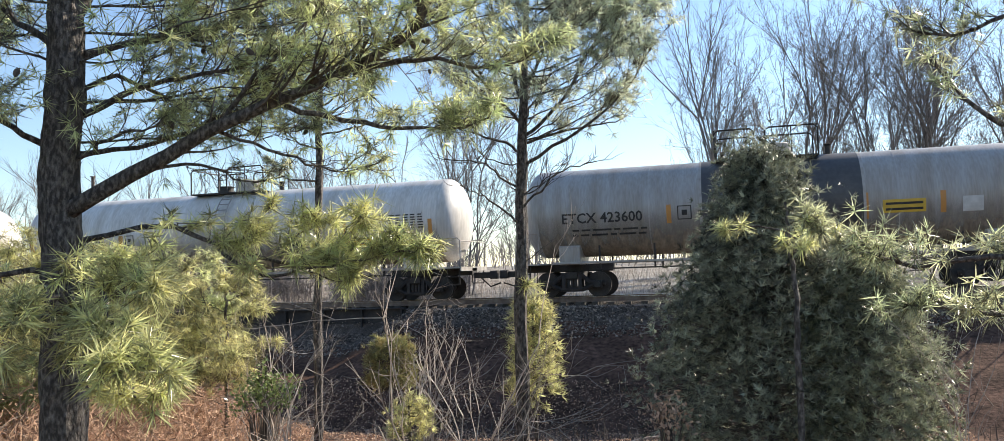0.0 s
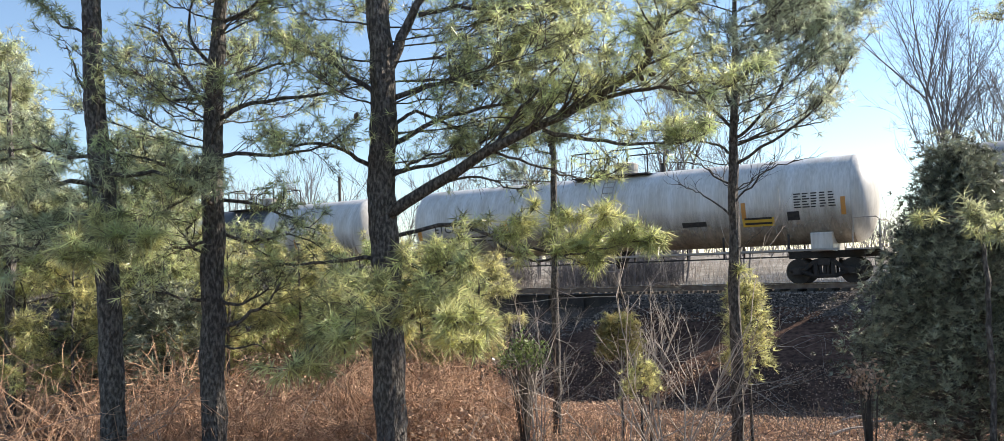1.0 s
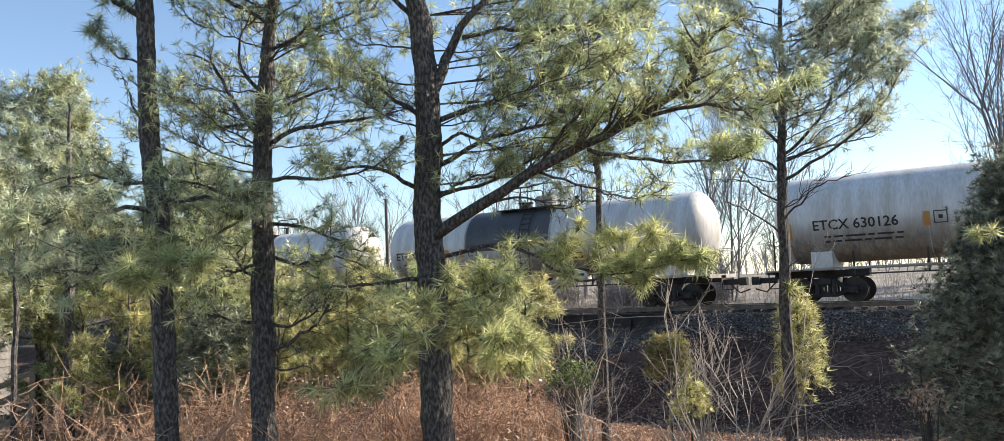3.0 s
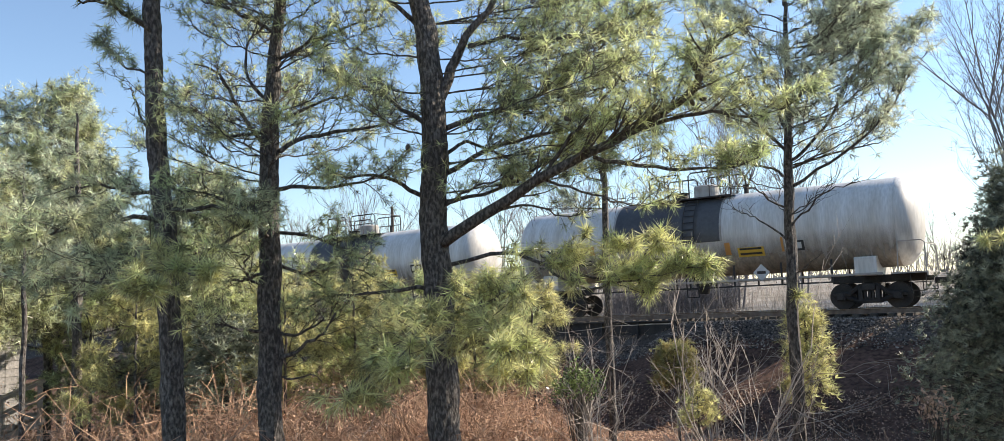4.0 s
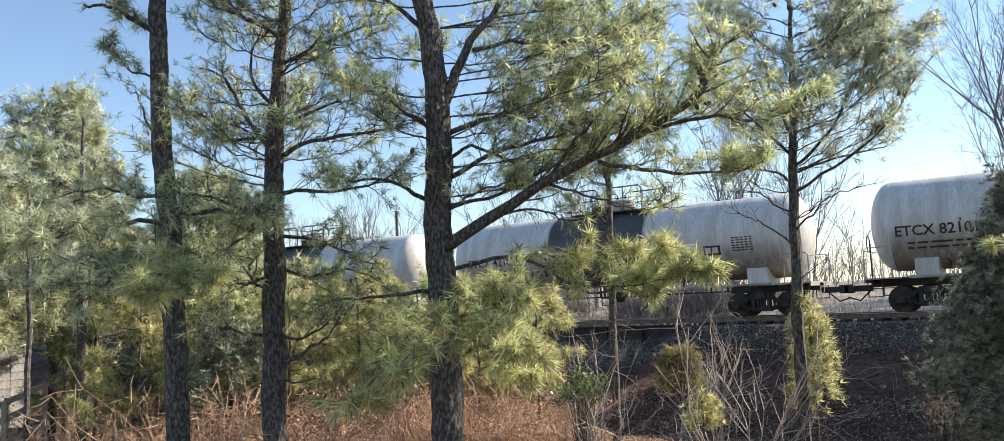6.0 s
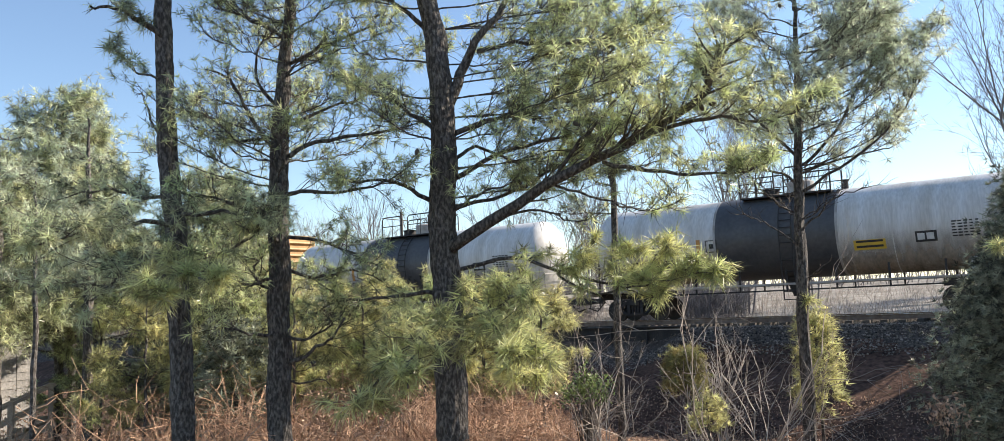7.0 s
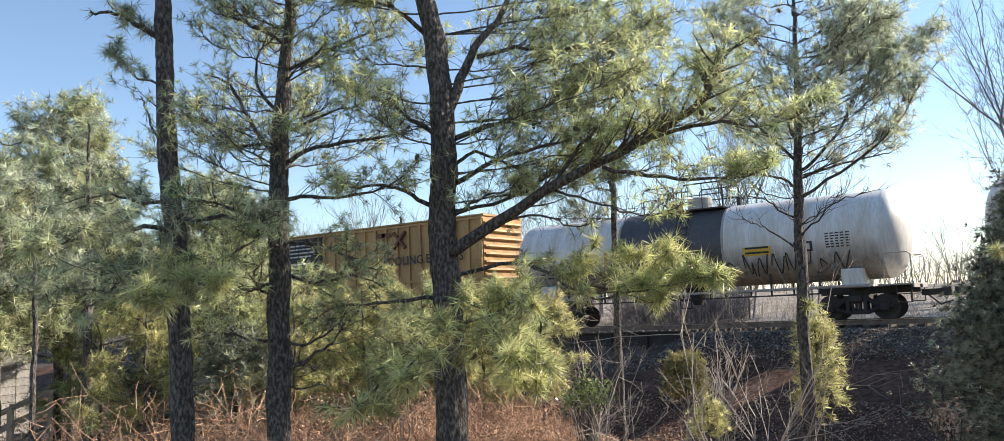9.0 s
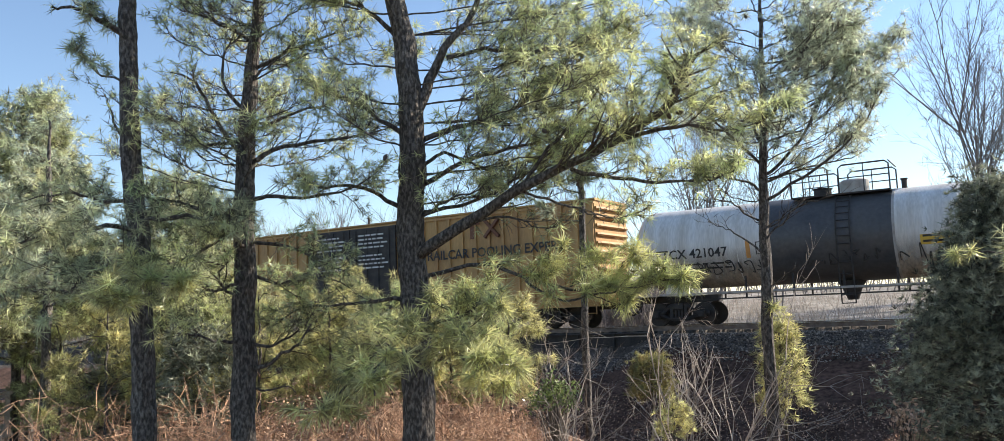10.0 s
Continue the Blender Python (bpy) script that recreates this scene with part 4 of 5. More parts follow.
second = Tree("pine_tree", "pine with many thin crooked limbs and sparse needles", [(-9.12, 7.8, -0.6), (-9.1, 7.82, 1.67), (-9.07, 7.85, 3.73), (-9.03, 7.9, 4.93), (-8.96, 7.98, 6.06), (-8.95, 8.0, 8.2)], [0.165, 0.155, 0.125, 0.095, 0.075, 0.03], 12)
second.limb(0.04, 0.25, [(-9.07, 7.85, 3.73), (-8.66, 8.01, 3.92), (-7.89, 8.36, 4.08), (-7.24, 8.68, 4.16)])
second.limb(0.035, 0.4, [(-9.07, 7.85, 3.87), (-9.21, 7.37, 4.36), (-9.29, 7.12, 4.73), (-9.40, 6.80, 4.90)])
second.limb(0.03, 0.4, [(-9.04, 7.90, 4.46), (-9.31, 7.73, 4.94), (-9.35, 7.84, 5.44), (-9.17, 8.04, 5.74)])
second.limb(0.03, 0.4, [(-9.04, 7.89, 4.28), (-8.76, 8.49, 4.71), (-8.43, 9.10, 5.10)])
second.limb(0.03, 0.4, [(-9.06, 7.86, 4.05), (-9.64, 7.48, 4.08), (-10.10, 7.19, 4.29)])
second.limb(0.03, 0.5, [(-9.00, 7.94, 5.11), (-8.33, 8.36, 5.44), (-7.67, 8.70, 5.57)])
second.limb(0.03, 0.5, [(-8.98, 7.96, 5.49), (-9.36, 7.51, 5.83), (-9.67, 7.11, 5.89)])
second.limb(0.035, 0.9, [(-9.08, 7.85, 3.28), (-8.21, 7.91, 3.14), (-7.39, 8.15, 3.15)])
second.limb(0.035, 0.9, [(-9.08, 7.84, 3.10), (-9.04, 7.11, 2.95), (-9.08, 6.55, 3.00)])
second.limb(0.03, 0.95, [(-9.09, 7.84, 2.74), (-8.55, 7.99, 2.61), (-7.98, 8.14, 2.44), (-7.54, 8.28, 2.28)], side=0.6)
second.limb(0.03, 0.95, [(-9.09, 7.83, 2.29), (-8.98, 8.26, 2.20), (-8.75, 8.78, 2.24), (-8.49, 9.31, 2.08)], side=0.6)
second.limb(0.03, 0.95, [(-9.08, 7.84, 2.87), (-9.51, 7.64, 2.67), (-9.96, 7.39, 2.52), (-10.32, 7.23, 2.45)], side=0.6)
second.limb(0.03, 0.95, [(-9.09, 7.83, 2.11), (-9.57, 7.72, 1.96), (-9.99, 7.51, 1.89)], side=0.6)
second.limb(0.03, 0.95, [(-9.08, 7.85, 2.56), (-8.63, 7.13, 2.67), (-8.33, 6.55, 2.69)], side=0.4)
second.limb(0.035, 0, [(-9.09, 7.83, 0.84), (-8.76, 7.91, 1.05), (-8.38, 8.02, 1.30), (-8.19, 8.08, 1.55)])
second.limb(0.03, 0.5, [(-9.10, 7.82, 1.32), (-8.64, 8.03, 1.23), (-8.14, 8.26, 1.45)])
second.limb(0.03, 0.6, [(-9.10, 7.82, 1.24), (-9.03, 7.28, 1.27), (-9.00, 6.66, 1.39)])
second.limb(0.02, 0, [(-9.07, 7.85, 0.63), (-8.78, 8.03, 0.59), (-8.42, 8.27, 0.54)], side=0.15)
second.limb(0.025, 0.6, [(-9.10, 7.82, 1.85), (-9.16, 7.44, 2.03), (-9.13, 7.32, 2.29), (-9.14, 6.98, 2.37)])
second.whorls(3.2, 6.8, 36, 1.9, 1.5, 0.25, 0.5, 0.013, 0.65)
second.whorls(6.4, 8.2, 7, 1.3, 0.5, 0.3, 0.7, 0.018, 0.5)
second.done(18, 0.135, 0.0085, 0.66)

third = Tree("pine_tree", "slender pine trunk with needles high and low", [(-9.85, 6.85, -0.5), (-9.89, 6.79, 1.99), (-9.96, 6.69, 3.97), (-10.0, 6.64, 5.93), (-10.0, 6.6, 8.0)], [0.15, 0.14, 0.125, 0.105, 0.06], 13, needle="needle_deep")
third.limb(0.05, 0.6, [(-9.97, 6.67, 5.39), (-10.09, 6.31, 5.64), (-10.27, 5.80, 5.68)], side=0.35)
third.limb(0.02, 0.5, [(-9.97, 6.68, 4.77), (-10.09, 6.31, 4.81), (-10.16, 6.00, 5.18)], side=0.3)
third.limb(0.02, 0, [(-9.96, 6.69, 3.89), (-10.03, 6.41, 4.38), (-10.09, 6.31, 4.54)], side=0.2)
third.limb(0.03, 0.95, [(-9.90, 6.78, 2.24), (-8.76, 5.79, 2.13), (-8.04, 5.25, 1.98), (-7.75, 4.95, 1.84)], side=0.4, count=13, bold=True)
third.limb(0.03, 0.95, [(-9.90, 6.78, 2.33), (-8.44, 6.08, 2.08), (-7.63, 5.66, 1.89)], side=0.4, count=13, bold=True)
third.limb(0.035, 0.9, [(-9.92, 6.76, 2.84), (-9.40, 5.71, 2.67), (-8.97, 4.86, 2.45), (-8.83, 4.26, 2.29)], side=0.6)
third.limb(0.035, 0.9, [(-9.92, 6.76, 3.02), (-8.95, 6.74, 2.92), (-8.35, 6.85, 2.75)])
third.limb(0.03, 0.9, [(-9.92, 6.76, 3.28), (-10.30, 6.54, 3.21), (-10.72, 6.24, 3.32), (-11.12, 5.93, 3.25)], side=0.6)
third.limb(0.03, 0.9, [(-9.91, 6.77, 2.07), (-10.34, 6.47, 2.01), (-10.79, 6.11, 2.12), (-11.18, 5.81, 2.06)], side=0.6)
third.limb(0.03, 0.9, [(-9.91, 6.77, 2.67), (-9.19, 5.67, 2.19), (-8.73, 4.87, 1.82)])
third.whorls(6.0, 8.0, 7, 1.4, 0.7, 0.3, 0.8, 0.02, 0.45)
third.done(26, 0.175, 0.0095, 0.7)

slim = Tree("pine_tree", "slim young pine with bare lower branches", [(-3.75, 14.0, -0.7), (-3.73, 14.01, -0.09), (-3.64, 14.04, 2.77), (-3.56, 14.06, 4.47), (-3.47, 14.08, 5.77), (-3.45, 14.1, 6.8)], [0.11, 0.10, 0.085, 0.06, 0.04, 0.02], 14, needle="needle_blue")
slim.limb(0.03, 0.8, [(-3.64, 14.04, 3.19), (-2.93, 14.00, 3.63), (-2.11, 13.94, 4.21), (-1.64, 13.90, 4.93)])
slim.limb(0.02, 0, [(-3.67, 14.03, 2.82), (-4.11, 13.70, 3.21), (-4.66, 13.31, 3.40)])
slim.limb(0.02, 0, [(-3.68, 14.03, 2.56), (-3.07, 13.97, 3.02), (-2.51, 13.87, 3.20)])
slim.limb(0.02, 0, [(-3.68, 14.02, 2.35), (-4.08, 13.81, 2.69), (-4.41, 13.60, 2.97)])
slim.limb(0.03, 0.8, [(-3.62, 14.04, 3.62), (-3.07, 14.38, 4.17), (-2.56, 14.68, 5.06), (-2.17, 14.84, 5.89)])
slim.limb(0.03, 0.8, [(-3.61, 14.04, 3.78), (-4.12, 13.69, 4.40), (-4.52, 13.36, 4.84)])
slim.limb(0.03, 0.8, [(-3.58, 14.05, 4.15), (-3.97, 14.05, 5.09), (-4.24, 14.08, 5.94)])
slim.limb(0.03, 0.8, [(-3.57, 14.05, 4.36), (-3.01, 13.98, 5.11), (-2.74, 13.93, 5.89)])
slim.limb(0.025, 0.5, [(-3.63, 14.04, 3.40), (-4.22, 14.19, 3.76), (-4.98, 14.15, 4.03)])
slim.limb(0.025, 0.5, [(-3.62, 14.04, 3.51), (-2.83, 14.53, 3.78), (-2.09, 14.85, 3.99)])
slim.whorls(3.6, 6.6, 26, 2.0, 0.95, 0.45, 0.85, 0.013, 0.75)
slim.whorls(4.2, 5.9, 9, 2.2, 1.9, 0.5, 0.6, 0.013, 0.8, (-0.6, 0.9))
slim.whorls(2.6, 3.9, 9, 1.0, 1.3, 0.4, 0.0, 0.012, 0.6)
slim.limb(0.012, 0, [(-3.70, 14.02, 1.75), (-3.42, 14.0, 1.87), (-3.18, 14.0, 2.15)], side=0.2)
slim.limb(0.010, 0.95, [(-3.70, 14.02, 1.40), (-3.60, 13.85, 1.48), (-3.50, 13.8, 1.55)], side=0.10, count=1, bold=True)
slim.cones(22)
slim.done(22, 0.155, 0.0095, 0.66)

thin = Tree("pine_tree", "thin straight pine with a pale sunlit foot", [(-7.9, 15.6, -0.95), (-7.88, 15.62, 0.02), (-7.81, 15.66, 3.66), (-7.76, 15.69, 5.43), (-7.75, 15.7, 7.0)], [0.085, 0.078, 0.065, 0.05, 0.02], 15, needle="needle_blue")
thin.limb(0.02, 0.5, [(-7.80, 15.67, 3.93), (-8.25, 15.21, 4.21), (-8.59, 14.78, 4.61)], side=0.35)
thin.limb(0.02, 0.5, [(-7.79, 15.67, 4.20), (-7.06, 15.80, 4.39), (-6.37, 15.87, 4.57)], side=0.35)
thin.limb(0.02, 0.5, [(-7.81, 15.66, 3.39), (-8.23, 15.10, 3.46), (-8.35, 14.81, 3.78)], side=0.3)
thin.limb(0.02, 0.5, [(-7.77, 15.68, 4.74), (-7.13, 15.76, 5.20), (-6.66, 15.75, 5.66)])
thin.limb(0.02, 0.5, [(-7.76, 15.68, 4.88), (-8.07, 15.30, 5.42), (-8.19, 15.01, 5.93)])
thin.whorls(4.6, 6.9, 12, 1.2, 0.6, 0.4, 0.7, 0.014, 0.4)
thin.done(18, 0.14, 0.0095, 0.66)

right = Tree("pine_tree", "pine reaching in with long green-needled branches", [(2.9, 8.4, -0.3), (2.95, 8.4, 3.0), (2.9, 8.45, 7.0)], [0.16, 0.14, 0.06], 16, needle="needle_deep")
right.limb(0.03, 0.35, [(2.92, 8.42, 2.95), (1.92, 8.71, 3.10), (1.39, 8.89, 3.32), (0.99, 9.00, 3.23), (0.66, 9.07, 3.33)], side=0.4)
right.limb(0.035, 0.3, [(2.92, 8.42, 2.16), (1.87, 8.73, 2.31), (1.34, 8.91, 2.49), (1.04, 8.99, 2.64), (0.77, 9.05, 3.01)], side=0.4)
right.limb(0.03, 0.9, [(2.92, 8.42, 1.39), (1.65, 8.28, 1.54), (1.16, 8.44, 1.64), (0.52, 8.58, 1.62), (0.11, 8.64, 1.75), (-0.23, 8.67, 1.92)], side=0.35)
right.limb(0.03, 0.8, [(2.92, 8.42, 1.12), (1.81, 8.75, 1.27), (1.27, 8.93, 1.31), (0.60, 9.08, 1.40)], side=0.35)
right.limb(0.02, 0.8, [(2.92, 8.42, 3.24), (2.11, 9.18, 3.39), (1.26, 9.45, 3.78), (0.34, 9.62, 3.89)], side=0.4)
right.done(20, 0.14, 0.009, 0.66)

for x, y, h, reach, seed in ((-18.9, 9.9, 6.6, 3.0, 21), (-21.0, 7.6, 6.2, 3.2, 22), (-17.2, 12.7, 4.8, 2.3, 23), (-24, 13, 5.8, 2.8, 24), (-17.9, 7.2, 5.2, 2.3, 25)):
    far = Tree("pine_tree", "bushy green pine behind the trunks", [(x, y, -0.5), (x + 0.1, y, h * 0.5), (x, y + 0.1, h)], [0.125, 0.085, 0.015], seed, needle="needle_deep")
    far.whorls(1.0, h, 84, reach, 0.45, 0.22, 0.9, 0.018, 0.8)
    far.done(16, 0.21, 0.0145, 0.68)
for x, y, h, r, seed in ((-15.7, 8.8, 5.6, 0.10, 31), (-16.9, 7.7, 5.4, 0.11, 32), (-15.3, 7.6, 4.4, 0.055, 33)):
    post = Tree("pine_tree", "thin dark pine stem in the thicket", [(x, y, -0.4), (x + 0.05, y, h * 0.5), (x, y, h)], [r, r * 0.75, 0.012], seed, needle="needle_blue")
    post.whorls(2.2, h, 8, 1.1, 0.6, 0.2, 0.8, 0.014, 0.4)
    post.done(20, 0.2, 0.012, 0.68)


front = Tree("young_pine", "young pine with bright fans before a dark cedar", [(-0.1, 11.7, -0.5), (-0.05, 11.7, 1.0), (-0.1, 11.75, 2.3)], [0.04, 0.03, 0.01], 170, "young pine", "needle", "young pines in the thicket")
for a, z, ln in ((2.9, 1.95, 0.75), (0.2, 1.9, 0.5), (5.0, 1.7, 0.45)):
    c = np.array([-0.08, 11.7, z])
    d = np.array([math.cos(a), math.sin(a), 0.2]) * ln
    front.limb(0.012, 0.8, [c, c + d * 0.4, c + d * 0.75, c + d], side=0.2, count=3, bold=True)
front.done(fan=0.165)


def evergreen(name, label, category, x, y, z0, h, radius, n, material, seed, top=0.15, count=16, length=0.09, width=0.011, squash=1.0, lean=0.0, group=""):
    """Dense shrubby evergreen: a stem, many rising shoots, and scaly sprays on their ends."""
    rng = np.random.default_rng(seed)
    ob = thing(name, label, category, group)
    Geo().tube([(x, y, float(ground_z(x, y)) - 0.25), (x, y, z0 + h * 0.5), (x + lean * h, y, z0 + h * 0.95)], [radius * 0.05 + 0.012, radius * 0.035 + 0.008, 0.006], 8).make("trunk", "bark", ob)
    g, pts, dirs = Geo(), [], []
    for i in range(n):
        u = rng.random() ** 0.85
        a = rng.uniform(0, 2 * math.pi)
        lump = 1 + 0.5 * noise.noise((math.cos(a) * 1.7 + seed, math.sin(a) * 1.7, u * 4.0))
        rr = radius * lump * (1 - (1 - top) * u ** 1.5) * (0.55 + 0.45 * min(1, u * 5 + 0.35))
        rr *= rng.uniform(0.35, 1.0) ** 0.5
        base = np.array([x + lean * h * u, y, z0 + h * u * 0.86])
        d = np.array([math.cos(a), math.sin(a) * squash, 0])
        tip = base + d * rr + np.array([0, 0, 0.14 * h * (0.25 + rng.random() * 0.75) * (1 - 0.3 * u)])
        if i % 3 == 0:
            g.tube([base, base + (tip - base) * 0.55 + np.array([0, 0, -0.03]), tip], [0.008, 0.006, 0.003], 3, False)
        for k in range(3):
            pts.append(tip + rng.normal(0, 0.085 * (radius + 0.3), 3))
            dirs.append(unit(d * 0.7 + np.array([0, 0, 0.8]) + rng.normal(0, 0.35, 3)))
    g.make("branchwork", "twig", ob, kind="stuff")
    v, f = tufts(pts, dirs, count, length, width, 0.5, rng)
    blade_mesh("sprays", v, f, material, ob, kind="stuff")
    return ob


evergreen("cedar_tree", "dense dark green cedar beside the bank", "cedar tree", -0.3, 13.3, -1.2, 4.5, 1.5, 3900, "cedar", 41, 0.12, 13, 0.12, 0.0115)
evergreen("cedar_tree", "smaller grey-green cedar against a darker one", "cedar tree", 0.75, 12.7, -1.2, 3.05, 0.95, 1500, "cedar_pale", 42, 0.25, 12, 0.12, 0.012)
evergreen("juniper_shrub", "small round brown-green juniper on the bank", "shrub", -6.12, 14.8, -0.22, 0.88, 0.42, 300, "shrub", 43, 0.6, 9, 0.12, 0.013)
evergreen("golden_shrub", "narrow yellow-green young pine behind a trunk", "shrub", -3.68, 14.6, -0.55, 1.95, 0.42, 260, "needle_gold", 44, 0.45, 9, 0.16, 0.013)
evergreen("golden_shrub", "knee-high yellow-green pine seedling", "shrub", -4.9, 13.0, -0.5, 0.45, 0.16, 40, "needle_gold", 45, 0.3, 14, 0.10, 0.008)
evergreen("golden_shrub", "small yellowish pine seedling in the brush", "shrub", -4.5, 11.6, -0.4, 0.6, 0.25, 70, "needle_gold", 46, 0.3, 14, 0.11, 0.008)
for i, (x, y, h, r, m) in enumerate(((-13.6, 10.6, 2.0, 1.0, "cedar"), (-16.4, 11.5, 2.4, 1.2, "cedar"), (-15.0, 15.8, 2.2, 1.1, "shrub"), (-18.5, 13.5, 2.2, 1.2, "shrub"))):
    evergreen("understorey_shrub", "brownish understorey evergreen among dry brush" if m == "shrub" else "dark olive understorey evergreen among dry brush", "shrub", x, y, -1.15, h + 0.7, r, int(210 * r * (h + 0.7)), m, 50 + i, 0.45, 10, 0.20, 0.017, group="understorey shrubs")
for i, (bearing, away, h, reach) in enumerate(((32, 18.0, 2.0, 1.3), (34, 20.5, 2.5, 1.5), (36, 17.6, 2.2, 1.3), (38.5, 19.6, 2.7, 1.5), (40, 17.4, 2.3, 1.3), (42.5, 20.6, 2.8, 1.5), (44, 18.2, 2.5, 1.4), (46.5, 19.8, 2.8, 1.5), (48.5, 17.3, 2.4, 1.3), (50, 20.8, 2.9, 1.6),
                                             (52.5, 18.6, 2.6, 1.4), (55, 20.2, 2.8, 1.5), (57.5, 17.6, 2.4, 1.3), (60, 20.0, 2.7, 1.4))):
    x, y = -away * math.sin(radians(bearing)), away * math.cos(radians(bearing))
    young = Tree("young_pine", "young yellow-green pine in the dry thicket", [(x, y, -0.55), (x + 0.05, y, h * 0.4), (x, y + 0.05, h - 0.3)], [0.035, 0.025, 0.008], 150 + i, "young pine", ("needle_gold", "needle", "needle_gold")[i % 3], "young pines in the thicket")
    young.whorls(-0.6, h - 0.3, 18, reach, 0.3, 0.3, 0.8, 0.010, 0.5)
    young.done(20, 0.19, 0.0125, 0.68)


def leafy_bush(x, y, z0, h, r, seed, material="holly", name="holly_bush", label="small bright green broad-leaved bush in brush", n=60):
    rng = np.random.default_rng(seed)
    ob = thing(name, label, "shrub")
    foot = np.array([x, y, float(ground_z(x, y)) - 0.1])
    g, v, f = Geo(), [], []
    for i in range(n):
        a, u = rng.uniform(0, 6.28), rng.random()
        tip = np.array([x + math.cos(a) * r * u, y + math.sin(a) * r * u, z0 + h * rng.uniform(0.55, 1.0) * (1.1 - 0.4 * u)])
        g.tube([foot, (np.array([x, y, z0]) + tip) / 2 + rng.normal(0, 0.03, 3), tip], [0.008, 0.006, 0.003], 3, False)
        for _ in range(14):
            c = tip + rng.normal(0, 0.06, 3)
            d, s = unit(rng.normal(size=3)), unit(rng.normal(size=3))
            s = unit(np.cross(d, s)) * 0.016
            k = len(v)
            v += [c, c + d * 0.03 + s, c + d * 0.065, c + d * 0.03 - s]
            f.append((k, k + 1, k + 2, k + 3))
    g.make("stemwork", "twig", ob, kind="stuff")
    blade_mesh("leaves", np.array(v), np.array(f), material, ob, kind="stuff")


leafy_bush(-6.32, 11.36, -0.3, 0.85, 0.42, 60)
leafy_bush(-1.42, 11.4, -0.35, 0.62, 0.20, 61, "leaf", "russet_seedling", "small seedling with russet leaves by the cedar", 22)


def bare_bush(name, label, x, y, z0, h, stems, spread, material, seed, r=0.011, fork=3):
    """Leafless stems that fork and fork again."""
    rng = np.random.default_rng(seed)
    ob = thing(name, label, "bare bush", "leafless bushes")
    h, z0 = h + z0 - float(ground_z(x, y)), float(ground_z(x, y))

    def grow(g, p, d, ln, rr, level):
        pts, q = [p], np.array(p)
        for i in range(5):
            d = unit(d + rng.normal(0, 0.10, 3) + np.array([0, 0, 0.04]))
            q = q + d * ln / 5
            pts.append(q)
        g.tube(pts, [rr * (1 - 0.12 * i) for i in range(6)], 5 if level == 0 else 3, False)
        if level < 3:
            for _ in range(fork + (1 if level == 0 else 0)):
                k = rng.integers(2, 6)
                grow(g, pts[k], unit(d * 0.8 + rng.normal(0, 0.42, 3)), ln * rng.uniform(0.35, 0.62), rr * 0.55, level + 1)

    for s in range(stems):
        g = Geo()
        a = rng.uniform(0, 6.28)
        lean = spread * rng.uniform(0.2, 1)
        b = np.array([x + math.cos(a) * 0.12, y + math.sin(a) * 0.12, z0 - 0.12])
        grow(g, b, unit(np.array([math.cos(a) * lean, math.sin(a) * lean, 1.0])), h * rng.uniform(0.6, 0.95), r * rng.uniform(0.7, 1.2), 0)
        g.make("stem", material, ob)
    return ob


bare_bush("bare_sapling", "pale grey leafless sapling with many fine twigs", -4.45, 12.6, -0.45, 2.1, 6, 1.0, "pale_twig", 70, 0.017)
bare_bush("bare_sapling", "pale grey leafless shoots from the brush", -5.1, 12.2, -0.45, 1.2, 5, 1.1, "pale_twig", 71, 0.014)
bare_bush("bare_sapling", "pale leafless shoots beside a green bush", -6.1, 11.1, -0.4, 0.8, 6, 0.6, "pale_twig", 72, 0.013)
bare_bush("bare_sapling", "slender leafless stems on the bank", -7.1, 13.4, -0.5, 1.4, 4, 0.35, "pale_twig", 73, 0.013)
bare_bush("bare_sapling", "thin leafless stems at the cedar's foot", 1.6, 11.6, -0.3, 1.3, 5, 0.5, "pale_twig", 74, 0.009)
bare_bush("bare_sapling", "leafless stems in front of the thicket", -3.9, 11.2, -0.4, 0.9, 6, 0.9, "pale_twig", 75, 0.013)

# dry brush: tangled stems in many small clumps
rng = np.random.default_rng(80)
g = Geo()
for i in range(9000):
    a, far_off = radians(rng.uniform(22, 66)), 11.8 + 8.5 * rng.random()
    x, y = -far_off * math.sin(a), far_off * math.cos(a)
    clump = noise.noise((x * 0.7, y * 0.7, 4.0)) + 0.5 * noise.noise((x * 2.1, y * 2.1, 8.0))
    if rng.random() > 0.45 + 1.3 * clump or (a < radians(31) and rng.random() < 0.85) or (a > radians(57) and rng.random() < 0.8):
        continue
    z = float(ground_z(x, y)) - 0.05
    h = rng.uniform(0.5, 1.6) * (0.9 + 0.9 * clump) * (1.0 if a > radians(31) else 0.6)
    d = unit(np.array([rng.normal(0, 0.45), rng.normal(0, 0.45), 1.0]))
    p = np.array([x, y, z])
    q = p + d * h * 0.4 + rng.normal(0, 0.06, 3)
    m = q + unit(d + rng.normal(0, 0.6, 3)) * h * 0.3
    e = m + unit(d * 0.3 + rng.normal(0, 0.8, 3)) * h * 0.3
    g.tube([p, q, m, e], [0.007, 0.006, 0.005, 0.003], 3, False)
    for _ in range(7):
        s = (q, m, e)[rng.integers(3)] + rng.normal(0, 0.04, 3)
        w = unit(d * 0.2 + rng.normal(0, 0.8, 3)) * h * rng.uniform(0.1, 0.3)
        g.tube([s, s + w * 0.6, s + w + rng.normal(0, 0.05, 3)], [0.005, 0.004, 0.003], 3, False)
tagged(g.make("dry_brush", "red_twig", label="tangled russet dry brush and canes", kind="stuff"), category="brush")


